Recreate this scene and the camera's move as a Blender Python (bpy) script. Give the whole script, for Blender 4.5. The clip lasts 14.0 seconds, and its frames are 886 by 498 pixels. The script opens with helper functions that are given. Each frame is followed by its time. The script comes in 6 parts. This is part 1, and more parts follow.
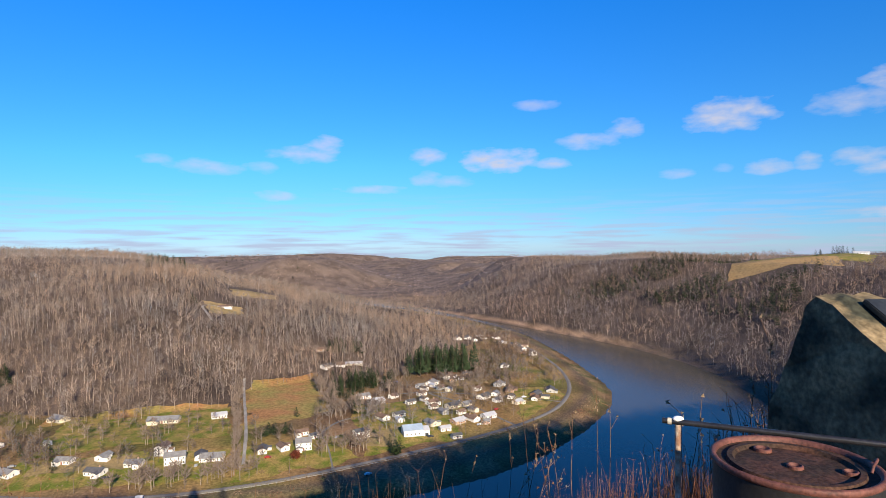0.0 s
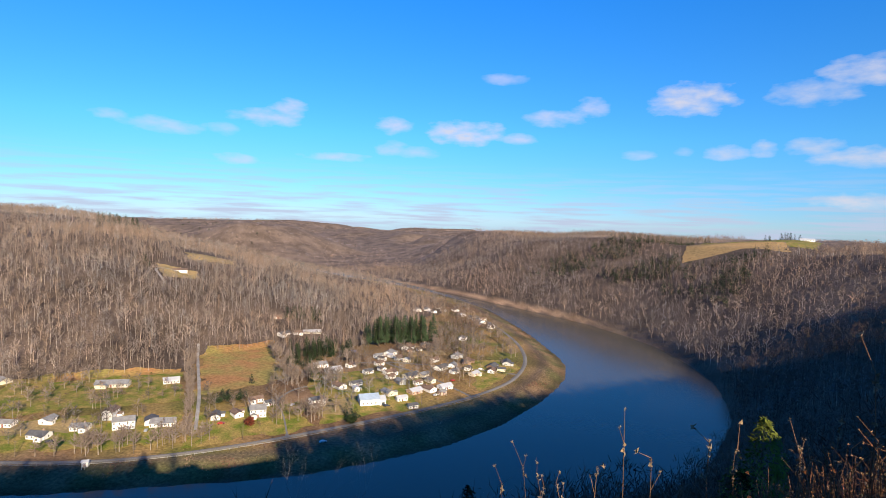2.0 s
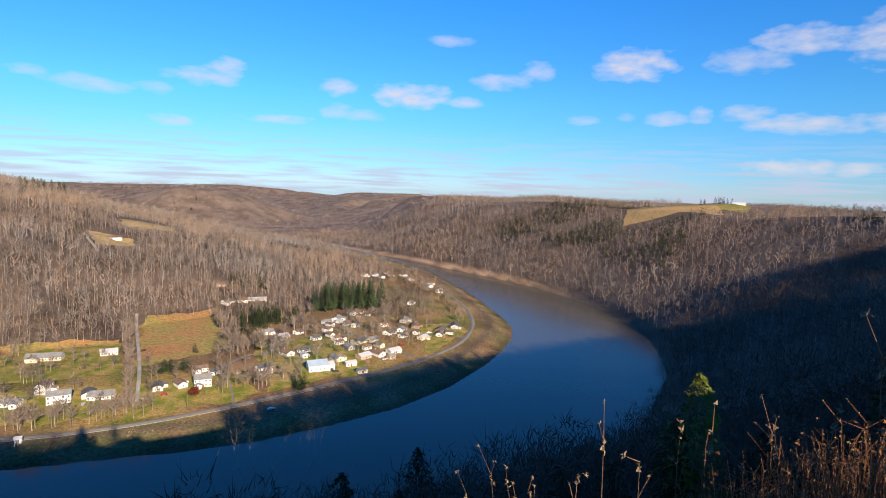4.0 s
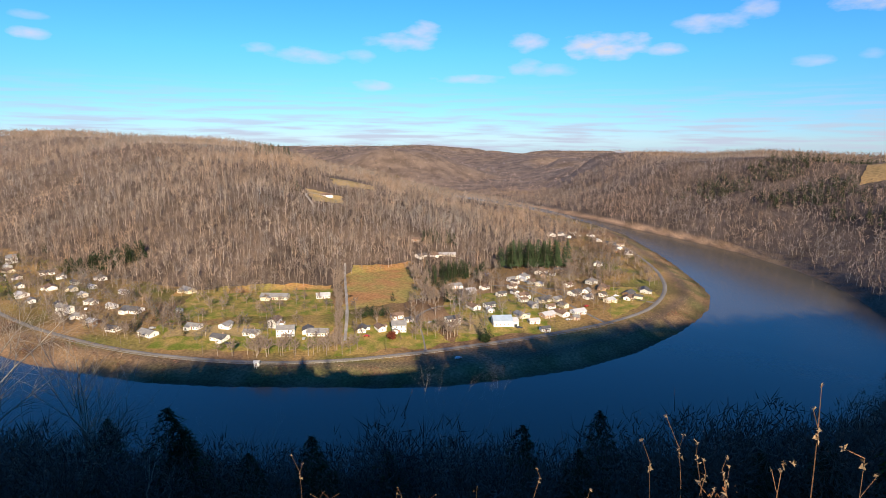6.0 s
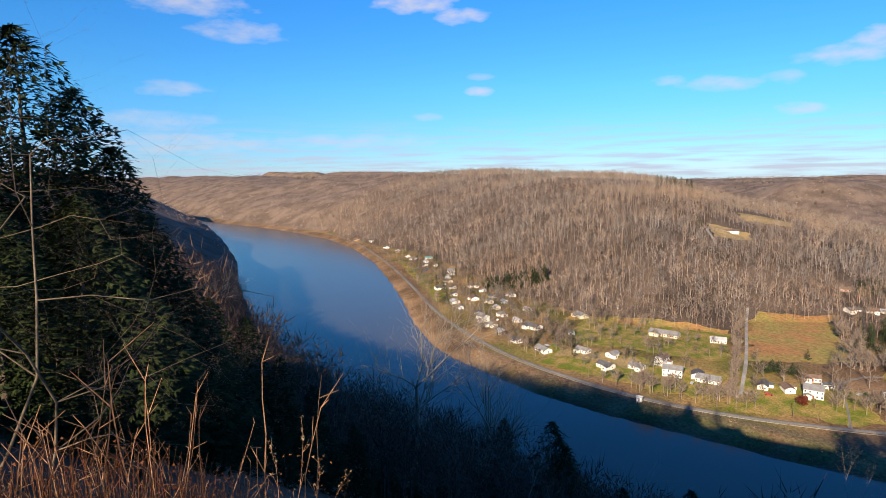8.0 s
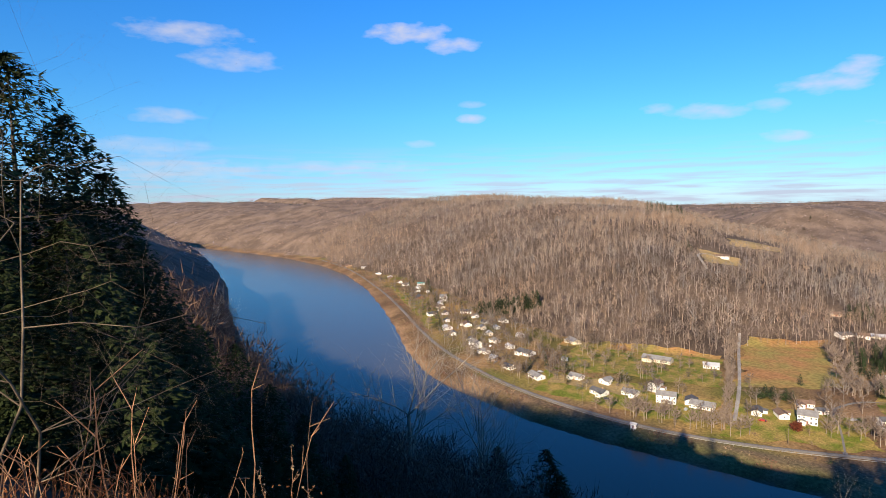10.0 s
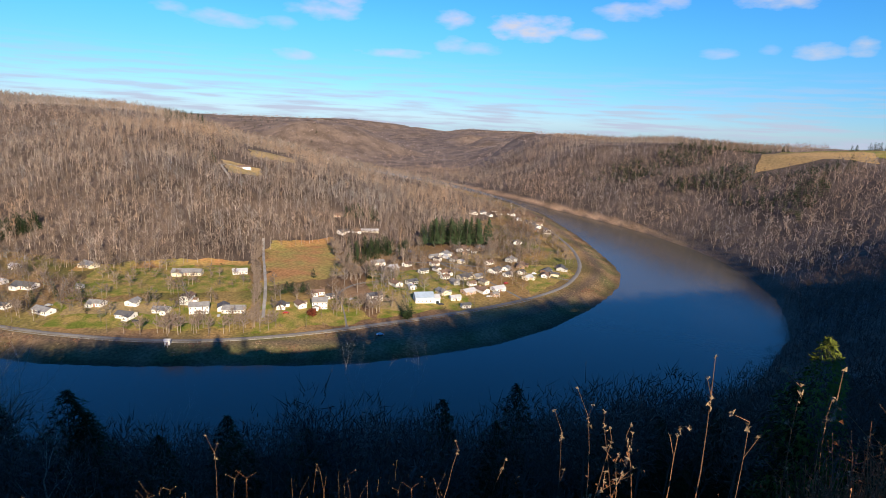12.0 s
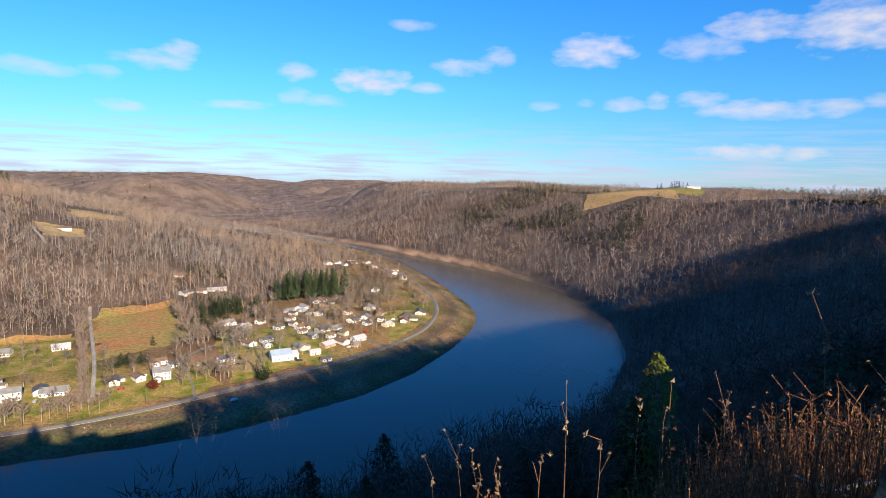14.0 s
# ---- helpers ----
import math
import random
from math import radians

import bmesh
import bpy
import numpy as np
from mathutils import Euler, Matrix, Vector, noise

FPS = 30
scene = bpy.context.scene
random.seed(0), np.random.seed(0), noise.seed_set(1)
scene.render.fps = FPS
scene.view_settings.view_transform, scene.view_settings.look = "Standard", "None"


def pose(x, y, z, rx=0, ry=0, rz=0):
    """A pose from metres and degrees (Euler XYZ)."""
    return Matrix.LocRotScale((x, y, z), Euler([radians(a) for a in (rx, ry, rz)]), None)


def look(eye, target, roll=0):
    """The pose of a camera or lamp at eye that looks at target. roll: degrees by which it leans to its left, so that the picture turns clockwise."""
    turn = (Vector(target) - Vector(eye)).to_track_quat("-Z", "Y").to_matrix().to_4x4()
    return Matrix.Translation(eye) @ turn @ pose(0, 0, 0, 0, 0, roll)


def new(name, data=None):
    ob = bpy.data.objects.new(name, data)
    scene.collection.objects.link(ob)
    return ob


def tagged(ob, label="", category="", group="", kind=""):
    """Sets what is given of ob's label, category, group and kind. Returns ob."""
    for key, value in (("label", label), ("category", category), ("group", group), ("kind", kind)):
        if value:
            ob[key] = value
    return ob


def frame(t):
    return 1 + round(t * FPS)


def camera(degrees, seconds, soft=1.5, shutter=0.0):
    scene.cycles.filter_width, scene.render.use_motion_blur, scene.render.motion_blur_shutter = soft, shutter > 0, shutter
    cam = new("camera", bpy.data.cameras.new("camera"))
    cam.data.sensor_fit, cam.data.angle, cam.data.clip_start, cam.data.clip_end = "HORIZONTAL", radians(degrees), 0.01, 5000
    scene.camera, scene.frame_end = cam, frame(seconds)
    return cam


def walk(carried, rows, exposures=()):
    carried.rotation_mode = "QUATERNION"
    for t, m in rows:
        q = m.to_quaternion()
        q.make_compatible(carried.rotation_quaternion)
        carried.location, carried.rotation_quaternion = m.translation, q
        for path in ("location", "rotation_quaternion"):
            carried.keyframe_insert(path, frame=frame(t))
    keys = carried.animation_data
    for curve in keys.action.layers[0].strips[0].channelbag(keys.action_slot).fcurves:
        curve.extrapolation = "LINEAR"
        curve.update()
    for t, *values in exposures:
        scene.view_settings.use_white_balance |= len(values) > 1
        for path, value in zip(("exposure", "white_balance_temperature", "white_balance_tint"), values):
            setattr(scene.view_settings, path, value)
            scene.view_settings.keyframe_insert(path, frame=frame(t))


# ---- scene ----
# PATH-BEGIN
cam = camera(75.27, 14.0, soft=0.9)
PATH = [
    (0.0, pose(0.05, -2.14, 140.0, 89.81, 0.36, -0.20)),
    (0.5, pose(0.01, -1.70, 140.0, 88.63, -0.29, -1.65)),
    (1.0, pose(0.04, -1.15, 140.0, 88.26, -0.74, -2.63)),
    (1.5, pose(-0.01, -0.92, 140.0, 87.90, -1.42, -3.00)),
    (2.0, pose(-0.02, -0.60, 140.0, 87.06, -1.99, -3.87)),
    (2.5, pose(0.00, -0.30, 140.0, 86.63, -1.98, -5.45)),
    (3.0, pose(0.00, -0.10, 140.0, 86.42, -1.90, -7.00)),
    (3.2, pose(0.00, 0.00, 140.0, 86.28, -1.90, -7.48)),
    (4.2, pose(0.00, 0.00, 140.0, 83.00, -2.00, -9.20)),
    (5.3, pose(0.00, 0.00, 140.0, 80.16, -1.66, -5.27)),
    (5.5, pose(0.00, 0.00, 140.0, 79.66, -1.55, -1.77)),
    (6.0, pose(0.00, 0.00, 140.0, 79.22, -0.58, 9.26)),
    (6.5, pose(0.00, 0.00, 140.0, 79.30, 0.10, 20.60)),
    (7.0, pose(0.00, 0.00, 140.0, 79.61, 0.26, 31.07)),
    (7.5, pose(0.00, 0.00, 140.0, 80.76, 0.71, 40.12)),
    (8.0, pose(0.00, 0.00, 140.0, 82.54, 0.79, 47.35)),
    (8.2, pose(0.00, 0.00, 140.0, 83.32, 0.67, 49.61)),
    (9.2, pose(0.00, 0.00, 140.0, 85.40, 0.80, 55.50)),
    (10.3, pose(0.00, 0.00, 140.0, 84.76, 0.38, 38.61)),
    (10.5, pose(0.00, 0.00, 140.0, 84.52, -0.08, 32.31)),
    (11.0, pose(0.00, 0.00, 140.0, 83.94, -0.51, 20.35)),
    (11.5, pose(0.00, 0.00, 140.0, 82.07, -1.95, 9.82)),
    (12.0, pose(0.00, 0.00, 140.0, 77.15, -2.97, 1.92)),
    (12.5, pose(0.00, 0.00, 140.0, 77.08, -2.83, -4.05)),
    (13.0, pose(0.00, 0.00, 140.0, 79.27, -2.68, -9.93)),
    (13.5, pose(0.00, 0.00, 140.0, 81.25, -1.46, -12.61)),
    (14.0, pose(0.00, 0.00, 140.0, 82.48, -1.58, -12.83)),
]
walk(cam, PATH, [(0.0, 0.90, 6250, 10), (1.0, 0.98, 6350, 10), (2.5, 1.04, 6500, 10), (6.0, 1.08, 6800, 10), (8.2, 1.06, 6850, 10), (11.0, 1.05, 6650, 10), (12.2, 0.98, 6600, 10), (14.0, 1.17, 6550, 10)])
# PATH-END

# ---- sky and sun ----
SUN_EL, SUN_AZ = 22.3, 160.0          # degrees; azimuth clockwise from +y
world = bpy.data.worlds.new("world")
scene.world = world
world.use_nodes = True
wn, wl = world.node_tree.nodes, world.node_tree.links
wn.clear()
sky = wn.new("ShaderNodeTexSky")
sky.sky_type = 'NISHITA'
sky.sun_disc = False
sky.sun_elevation, sky.sun_rotation = radians(SUN_EL), radians(SUN_AZ)
sky.altitude, sky.air_density, sky.dust_density, sky.ozone_density = 1500, 1.0, 0.0, 4.0


def wmath(op, a, b=None, c=None):
    k = wn.new("ShaderNodeMath")
    k.operation = op
    for i, v in enumerate((a, b, c)):
        if v is None:
            continue
        if isinstance(v, (int, float)):
            k.inputs[i].default_value = v
        else:
            wl.new(v, k.inputs[i])
    return k.outputs[0]


w_tc = wn.new("ShaderNodeTexCoord")
w_sep = wn.new("ShaderNodeSeparateXYZ")
wl.new(w_tc.outputs["Generated"], w_sep.inputs[0])
w_az = wmath('MULTIPLY', wmath('ARCTAN2', w_sep.outputs[0], w_sep.outputs[1]), 57.2958)
w_el = wmath('MULTIPLY', wmath('ARCSINE', w_sep.outputs[2]), 57.2958)
# deep blue air overhead, pale towards the horizon
w_ramp = wn.new("ShaderNodeValToRGB")
w_ramp.color_ramp.elements[0].color, w_ramp.color_ramp.elements[0].position = (0.63, 0.86, 1.28, 1), 0.0
w_ramp.color_ramp.elements[1].color, w_ramp.color_ramp.elements[1].position = (0.23, 1.38, 2.4, 1), 0.75
w_mid = w_ramp.color_ramp.elements.new(0.25)
w_mid.color = (0.50, 1.22, 1.58, 1)
wl.new(wmath('DIVIDE', w_el, 32.0), w_ramp.inputs[0])
w_tint = wn.new("ShaderNodeMix")
w_tint.data_type, w_tint.blend_type = 'RGBA', 'MULTIPLY'
w_tint.inputs[0].default_value = 1
wl.new(sky.outputs[0], w_tint.inputs[6])
wl.new(w_ramp.outputs[0], w_tint.inputs[7])
# fair-weather clouds: azimuth, elevation, half width, half height in degrees, density
CLOUDS_A = [(-22.2, 7.5, 3.6, 0.7, .55), (-17.1, 7.6, 1.4, 0.6, .4), (-13.2, 9.0, 3.4, 0.8, .7), (-11.4, 10.0, 1.8, 0.8, .75), (-15.9, 5.0, 1.9, 0.5, .6),
            (-6.8, 5.7, 3.2, 0.45, .6), (-1.3, 9.0, 1.9, 0.8, .75), (-1.4, 6.8, 1.6, 0.7, .6), (0.8, 6.5, 2.3, 0.6, .45), (5.8, 8.5, 4.0, 1.2, 1.0),
            (11.0, 8.1, 1.7, 0.6, .7), (14.2, 10.0, 3.0, 0.8, .65), (17.7, 11.0, 1.7, 0.9, .7), (9.3, 13.6, 2.4, 0.55, .45), (26.7, 11.5, 3.8, 1.5, .9)]
CLOUDS_B = [(36.2, 11.5, 3.4, 1.1, .6), (40.0, 12.9, 3.6, 1.2, .8), (47.0, 12.4, 4.2, 2.2, .9), (29.8, 6.8, 1.9, 0.7, .7), (32.7, 7.0, 1.1, 0.8, .7),
            (36.4, 7.1, 2.2, 0.8, .65), (40.8, 6.1, 5.1, 0.9, .75), (46.5, 6.2, 1.9, 0.8, .7), (22.5, 6.6, 1.5, 0.5, .5), (26.3, 6.9, 0.9, 0.45, .35),
            (39.4, 2.6, 3.2, 0.7, .9), (42.0, 2.6, 1.5, 0.65, .85), (44.7, 2.4, 1.8, 0.65, .8), (49.6, 6.6, 1.4, 0.7, .6), (-43.6, 9.2, 1.4, 0.35, .45)]
CLOUDS_C = [(-43.7, 7.8, 1.3, 0.5, .7), (-66.0, 12.8, 4.0, 1.0, .55), (-70.0, 14.8, 5.1, 1.0, .6), (-49.6, 15.7, 4.0, 0.9, .8), (-45.3, 14.6, 2.6, 0.8, .75),
            (-26.3, 8.0, 1.7, 0.45, .5), (-48.7, 5.5, 1.5, 0.4, .4), (-72.0, 7.8, 3.0, 0.7, .45), (-74.0, 5.0, 6.0, 0.9, .4), (-56.0, 3.2, 8.0, 0.7, .35), (-72.0, 3.0, 9.0, 1.0, .45)]


def wnoise(sx, sy, detail, seed):
    k = wn.new("ShaderNodeCombineXYZ")
    wl.new(wmath('MULTIPLY', w_az, sx), k.inputs[0])
    wl.new(wmath('MULTIPLY', w_el, sy), k.inputs[1])
    k.inputs[2].default_value = seed
    q = wn.new("ShaderNodeTexNoise")
    q.inputs["Scale"].default_value, q.inputs["Detail"].default_value = 1.0, detail
    wl.new(k.outputs[0], q.inputs["Vector"])
    return q.outputs["Fac"]


fray = wnoise(0.5, 1.2, 6, 3.0)
cover = None
for c_az, c_el, c_w, c_h, c_d in CLOUDS_A + CLOUDS_B + CLOUDS_C:
    dx = wmath('DIVIDE', wmath('SUBTRACT', w_az, c_az), c_w)
    dy = wmath('DIVIDE', wmath('SUBTRACT', w_el, c_el), c_h)
    rr = wmath('ADD', wmath('MULTIPLY', dx, dx), wmath('MULTIPLY', dy, dy))
    blob = wmath('MULTIPLY', wmath('MAXIMUM', wmath('SUBTRACT', wmath('MULTIPLY_ADD', fray, 3.0, -0.35), rr), 0.0), c_d)
    cover = blob if cover is None else wmath('MAXIMUM', cover, blob)
puff = wmath('MINIMUM', wmath('MULTIPLY', cover, 0.62), 0.85)
# thin streaks low over the horizon
streak = wnoise(0.16, 2.3, 7, 9.0)
low = wn.new("ShaderNodeMapRange")
low.inputs[1].default_value, low.inputs[2].default_value, low.inputs[3].default_value, low.inputs[4].default_value = 0.3, 5.5, 1.0, 0.0
wl.new(w_el, low.inputs[0])
band = wn.new("ShaderNodeMapRange")
band.inputs[1].default_value, band.inputs[2].default_value, band.inputs[4].default_value = 0.44, 0.62, 0.85
wl.new(streak, band.inputs[0])
thin = wmath('MULTIPLY', low.outputs[0], band.outputs[0])
w_c1 = wn.new("ShaderNodeMix")
w_c1.data_type = 'RGBA'
w_c1.inputs[7].default_value = (5.3, 5.9, 7.6, 1)
wl.new(thin, w_c1.inputs[0])
wl.new(w_tint.outputs[2], w_c1.inputs[6])
w_c2 = wn.new("ShaderNodeMix")
w_c2.data_type = 'RGBA'
w_c2.inputs[7].default_value = (7.2, 7.0, 7.8, 1)
wl.new(puff, w_c2.inputs[0])
wl.new(w_c1.outputs[2], w_c2.inputs[6])
background = wn.new("ShaderNodeBackground")
background.inputs[1].default_value = 0.05
w_out = wn.new("ShaderNodeOutputWorld")
wl.new(w_c2.outputs[2], background.inputs[0])
wl.new(background.outputs[0], w_out.inputs[0])

sun = new("sun", bpy.data.lights.new("sun", 'SUN'))
sun.data.energy, sun.data.angle, sun.data.color = 4.8, radians(0.5), (1.0, 0.83, 0.60)
az, el = radians(SUN_AZ), radians(SUN_EL)
sun.matrix_world = look((math.sin(az) * math.cos(el) * 500, math.cos(az) * math.cos(el) * 500, 140 + math.sin(el) * 500), (0, 0, 140))


# ---- materials ----
def material(name, color, rough=0.8, metal=0.0, scale=1.0, vary=0.35, bump=0.3, fine=8.0, second=None, tint=False, coords='Object'):
    """A base colour varied at two scales of noise, with fine relief."""
    m = bpy.data.materials.new(name)
    m.use_nodes = True
    n, l = m.node_tree.nodes, m.node_tree.links
    b = n["Principled BSDF"]
    b.inputs["Roughness"].default_value, b.inputs["Metallic"].default_value = rough, metal
    b.inputs["Specular IOR Level"].default_value = 0.5 if rough < 0.75 else 0.12
    tc = n.new("ShaderNodeTexCoord")
    big, small = n.new("ShaderNodeTexNoise"), n.new("ShaderNodeTexNoise")
    big.inputs["Scale"].default_value, small.inputs["Scale"].default_value = scale, scale * fine
    big.inputs["Detail"].default_value, small.inputs["Detail"].default_value = 4, 5
    for k in (big, small):
        l.new(tc.outputs[coords], k.inputs["Vector"])
    mix = n.new("ShaderNodeMix")
    mix.data_type = 'RGBA'
    second = second or tuple(c * (1 - vary) for c in color)
    mix.inputs[6].default_value, mix.inputs[7].default_value = (*second, 1), (*color, 1)
    ramp = n.new("ShaderNodeMapRange")
    ramp.inputs[1].default_value, ramp.inputs[2].default_value = 0.38, 0.62
    l.new(big.outputs["Fac"], ramp.inputs[0])
    l.new(ramp.outputs[0], mix.inputs[0])
    grain = n.new("ShaderNodeMix")
    grain.data_type, grain.blend_type = 'RGBA', 'MULTIPLY'
    gr = n.new("ShaderNodeMapRange")
    gr.inputs[1].default_value, gr.inputs[2].default_value = 0.3, 0.7
    gr.inputs[3].default_value, gr.inputs[4].default_value = 1 - vary, 1 + vary
    l.new(small.outputs["Fac"], gr.inputs[0])
    grain.inputs[0].default_value = 1
    l.new(mix.outputs[2], grain.inputs[6])
    l.new(gr.outputs[0], grain.inputs[7])
    out = grain.outputs[2]
    if tint:
        at = n.new("ShaderNodeAttribute")
        at.attribute_name = "tint"
        g2 = n.new("ShaderNodeMix")
        g2.data_type, g2.blend_type = 'RGBA', 'MULTIPLY'
        g2.inputs[0].default_value = 1
        l.new(out, g2.inputs[6])
        l.new(at.outputs["Color"], g2.inputs[7])
        out = g2.outputs[2]
    l.new(out, b.inputs["Base Color"])
    if bump:
        bp = n.new("ShaderNodeBump")
        bp.inputs["Strength"].default_value = bump
        bp.inputs["Distance"].default_value = 0.3 / (scale * fine)
        l.new(small.outputs["Fac"], bp.inputs["Height"])
        l.new(bp.outputs[0], b.inputs["Normal"])
    return m


M_ground = material("leaf_litter", (0.170, 0.124, 0.094), 0.95, scale=0.02, fine=30, vary=0.4, bump=0.5, tint=True)
M_twig = material("bare_twigs", (0.215, 0.166, 0.137), 0.9, scale=0.05, fine=12, vary=0.2, bump=0, tint=True)
M_trunk = material("pale_bark", (0.36, 0.295, 0.24), 0.9, scale=0.3, fine=10, vary=0.3, bump=0, tint=True)
M_needles = material("conifer_needles", (0.035, 0.055, 0.022), 0.8, scale=0.3, fine=8, vary=0.35, bump=0, tint=True)
M_bark = material("grey_bark", (0.13, 0.10, 0.08), 0.95, scale=2, fine=8, vary=0.35, bump=0.4)
M_water = bpy.data.materials.new("river_water")
M_water.use_nodes = True
_n, _l = M_water.node_tree.nodes, M_water.node_tree.links
_b = _n["Principled BSDF"]
_b.inputs["Base Color"].default_value = (0.068, 0.060, 0.044, 1)
_b.inputs["Roughness"].default_value, _b.inputs["IOR"].default_value = 0.16, 1.33
_tc, _ns, _ns2, _bp = _n.new("ShaderNodeTexCoord"), _n.new("ShaderNodeTexNoise"), _n.new("ShaderNodeTexNoise"), _n.new("ShaderNodeBump")
_ns.inputs["Scale"].default_value, _ns.inputs["Detail"].default_value = 0.35, 6
_bp.inputs["Strength"].default_value, _bp.inputs["Distance"].default_value = 0.2, 0.25
_l.new(_tc.outputs["Object"], _ns.inputs["Vector"])
_l.new(_ns.outputs["Fac"], _bp.inputs["Height"])
_l.new(_bp.outputs[0], _b.inputs["Normal"])

# ---- plan of the valley: river z = 0, overlook at the origin ----
PENINSULA = np.array([(-6000, 640), (-1749, 680), (-1519, 697), (-1299, 692), (-1102, 665), (-923, 612), (-747, 534), (-601, 454), (-496, 392),
                      (-410, 337), (-343, 302), (-305, 291), (-268, 286), (-220, 280), (-173, 283), (-115, 293), (-83, 298), (-44, 308), (-10, 324),
                      (31, 347), (71, 383), (110, 433), (135, 474), (152, 508), (163, 545), (166, 584), (164, 640), (162, 690), (156, 754), (136, 900),
                      (100, 1000), (60, 1090), (-50, 1250), (-240, 1450), (-600, 1650), (-1200, 1750), (-6000, 1800)], float)
OUTER = np.array([(-6000, 590), (-1763, 640), (-1276, 500), (-929, 386), (-722, 300), (-480, 215), (-330, 180), (-220, 165),
                  (-120, 162), (-20, 172), (60, 205), (130, 262), (190, 325), (240, 390), (258, 423), (285, 492), (296, 560), (299, 630),
                  (290, 690), (262, 782), (216, 873), (144, 991), (72, 1112), (-20, 1270), (-200, 1540), (-600, 1760), (-1200, 1870), (-6000, 1920)], float)
SIDE_VALLEY = np.array([(-60, 1330), (-130, 1700), (-70, 2200), (-300, 2900), (-700, 3600)], float)
FOOT = np.array([(-6000, 690), (-1749, 712), (-1437, 722), (-1183, 722), (-1030, 672), (-869, 641), (-719, 612), (-532, 531),
                 (-388, 467), (-286, 440), (-217, 452), (-172, 472), (-180, 520), (-129, 560), (-93, 520), (-70, 575), (-30, 610),
                 (12, 622), (25, 734), (60, 800), (66, 880), (45, 960), (0, 1090), (-90, 1240), (-260, 1420), (-600, 1620),
                 (-1200, 1720), (-6000, 1780)], float)


def dist_line(px, py, line):
    d = np.full(px.shape, 1e9)
    for (ax, ay), (bx, by) in zip(line[:-1], line[1:]):
        vx, vy = bx - ax, by - ay
        s = np.clip(((px - ax) * vx + (py - ay) * vy) / (vx * vx + vy * vy), 0, 1)
        d = np.minimum(d, np.hypot(px - ax - s * vx, py - ay - s * vy))
    return d


def inside(px, py, poly):
    r = np.zeros(px.shape, bool)
    for (ax, ay), (bx, by) in zip(poly, np.roll(poly, -1, 0)):
        if ay == by:
            continue
        r ^= ((ay > py) != (by > py)) & (px < (bx - ax) * (py - ay) / (by - ay) + ax)
    return r


def vnoise(x, y, size, seed=0):
    """Smooth value noise in -1..1."""
    x, y = np.asarray(x, float) / size + 917.3 * seed, np.asarray(y, float) / size - 331.7 * seed
    i, j = np.floor(x), np.floor(y)
    u, v = x - i, y - j
    u, v = u * u * (3 - 2 * u), v * v * (3 - 2 * v)

    def h(a, b):
        s = np.sin(a * 127.1 + b * 311.7 + seed * 17.0) * 43758.5453
        return (s - np.floor(s)) * 2 - 1
    return (h(i, j) * (1 - u) + h(i + 1, j) * u) * (1 - v) + (h(i, j + 1) * (1 - u) + h(i + 1, j + 1) * u) * v


def smooth(a, b, x):
    s = np.clip((x - a) / (b - a), 0, 1)
    return s * s * (3 - 2 * s)


def near_home(x, y):
    return np.exp(-(x * x + y * y) / 300.0 ** 2)


def rim(x, y):
    """0 at the outer shore, 1 at the edge of the plateau."""
    return dist_line(x, y, OUTER) / (176 + (1 - near_home(x, y)) * (70 + 60 * vnoise(x, y, 420, 5)))


def smooth_top(s):
    """A straight slope that rounds off into the plateau."""
    return np.where(s < 0.97, s, 1 - 0.03 * np.exp(-(np.clip(s, 0.97, None) - 0.97) / 0.03))


def skyline(x, y):
    """Height of the rolling horizon at each bearing, falling or rising away from the overlook."""
    az_ = np.degrees(np.arctan2(x, y))
    slope = np.interp(az_, [-85, -75, -68, -62, -55, -48, -40, -32, -25, -18, -11, -3, 8, 15, 20, 27, 34, 40, 47, 60],
                      [0.72, 0.70, 0.66, 0.47, 0.42, 0.26, 0.25, -0.2, -0.6, -0.55, -0.42, -0.85, -0.72, -0.9, -0.6, -0.9, -0.6, -0.45, -0.8, -0.8])
    return 140 + np.hypot(x, y) * np.tan(np.radians(slope)) - 11


def crest(x, y):
    """The hill of the peninsula sinks towards the river bend."""
    return np.interp(np.degrees(np.arctan2(x, y)), CREST_AZ, CREST_H)


CREST_AZ = [-60, -40, -32, -26, -20, -16, -10, -6, -2, 2, 8]
CREST_H = [1.1, 1.12, 1.04, 0.9, 0.62, 0.55, 0.44, 0.36, 0.3, 0.25, 0.25]


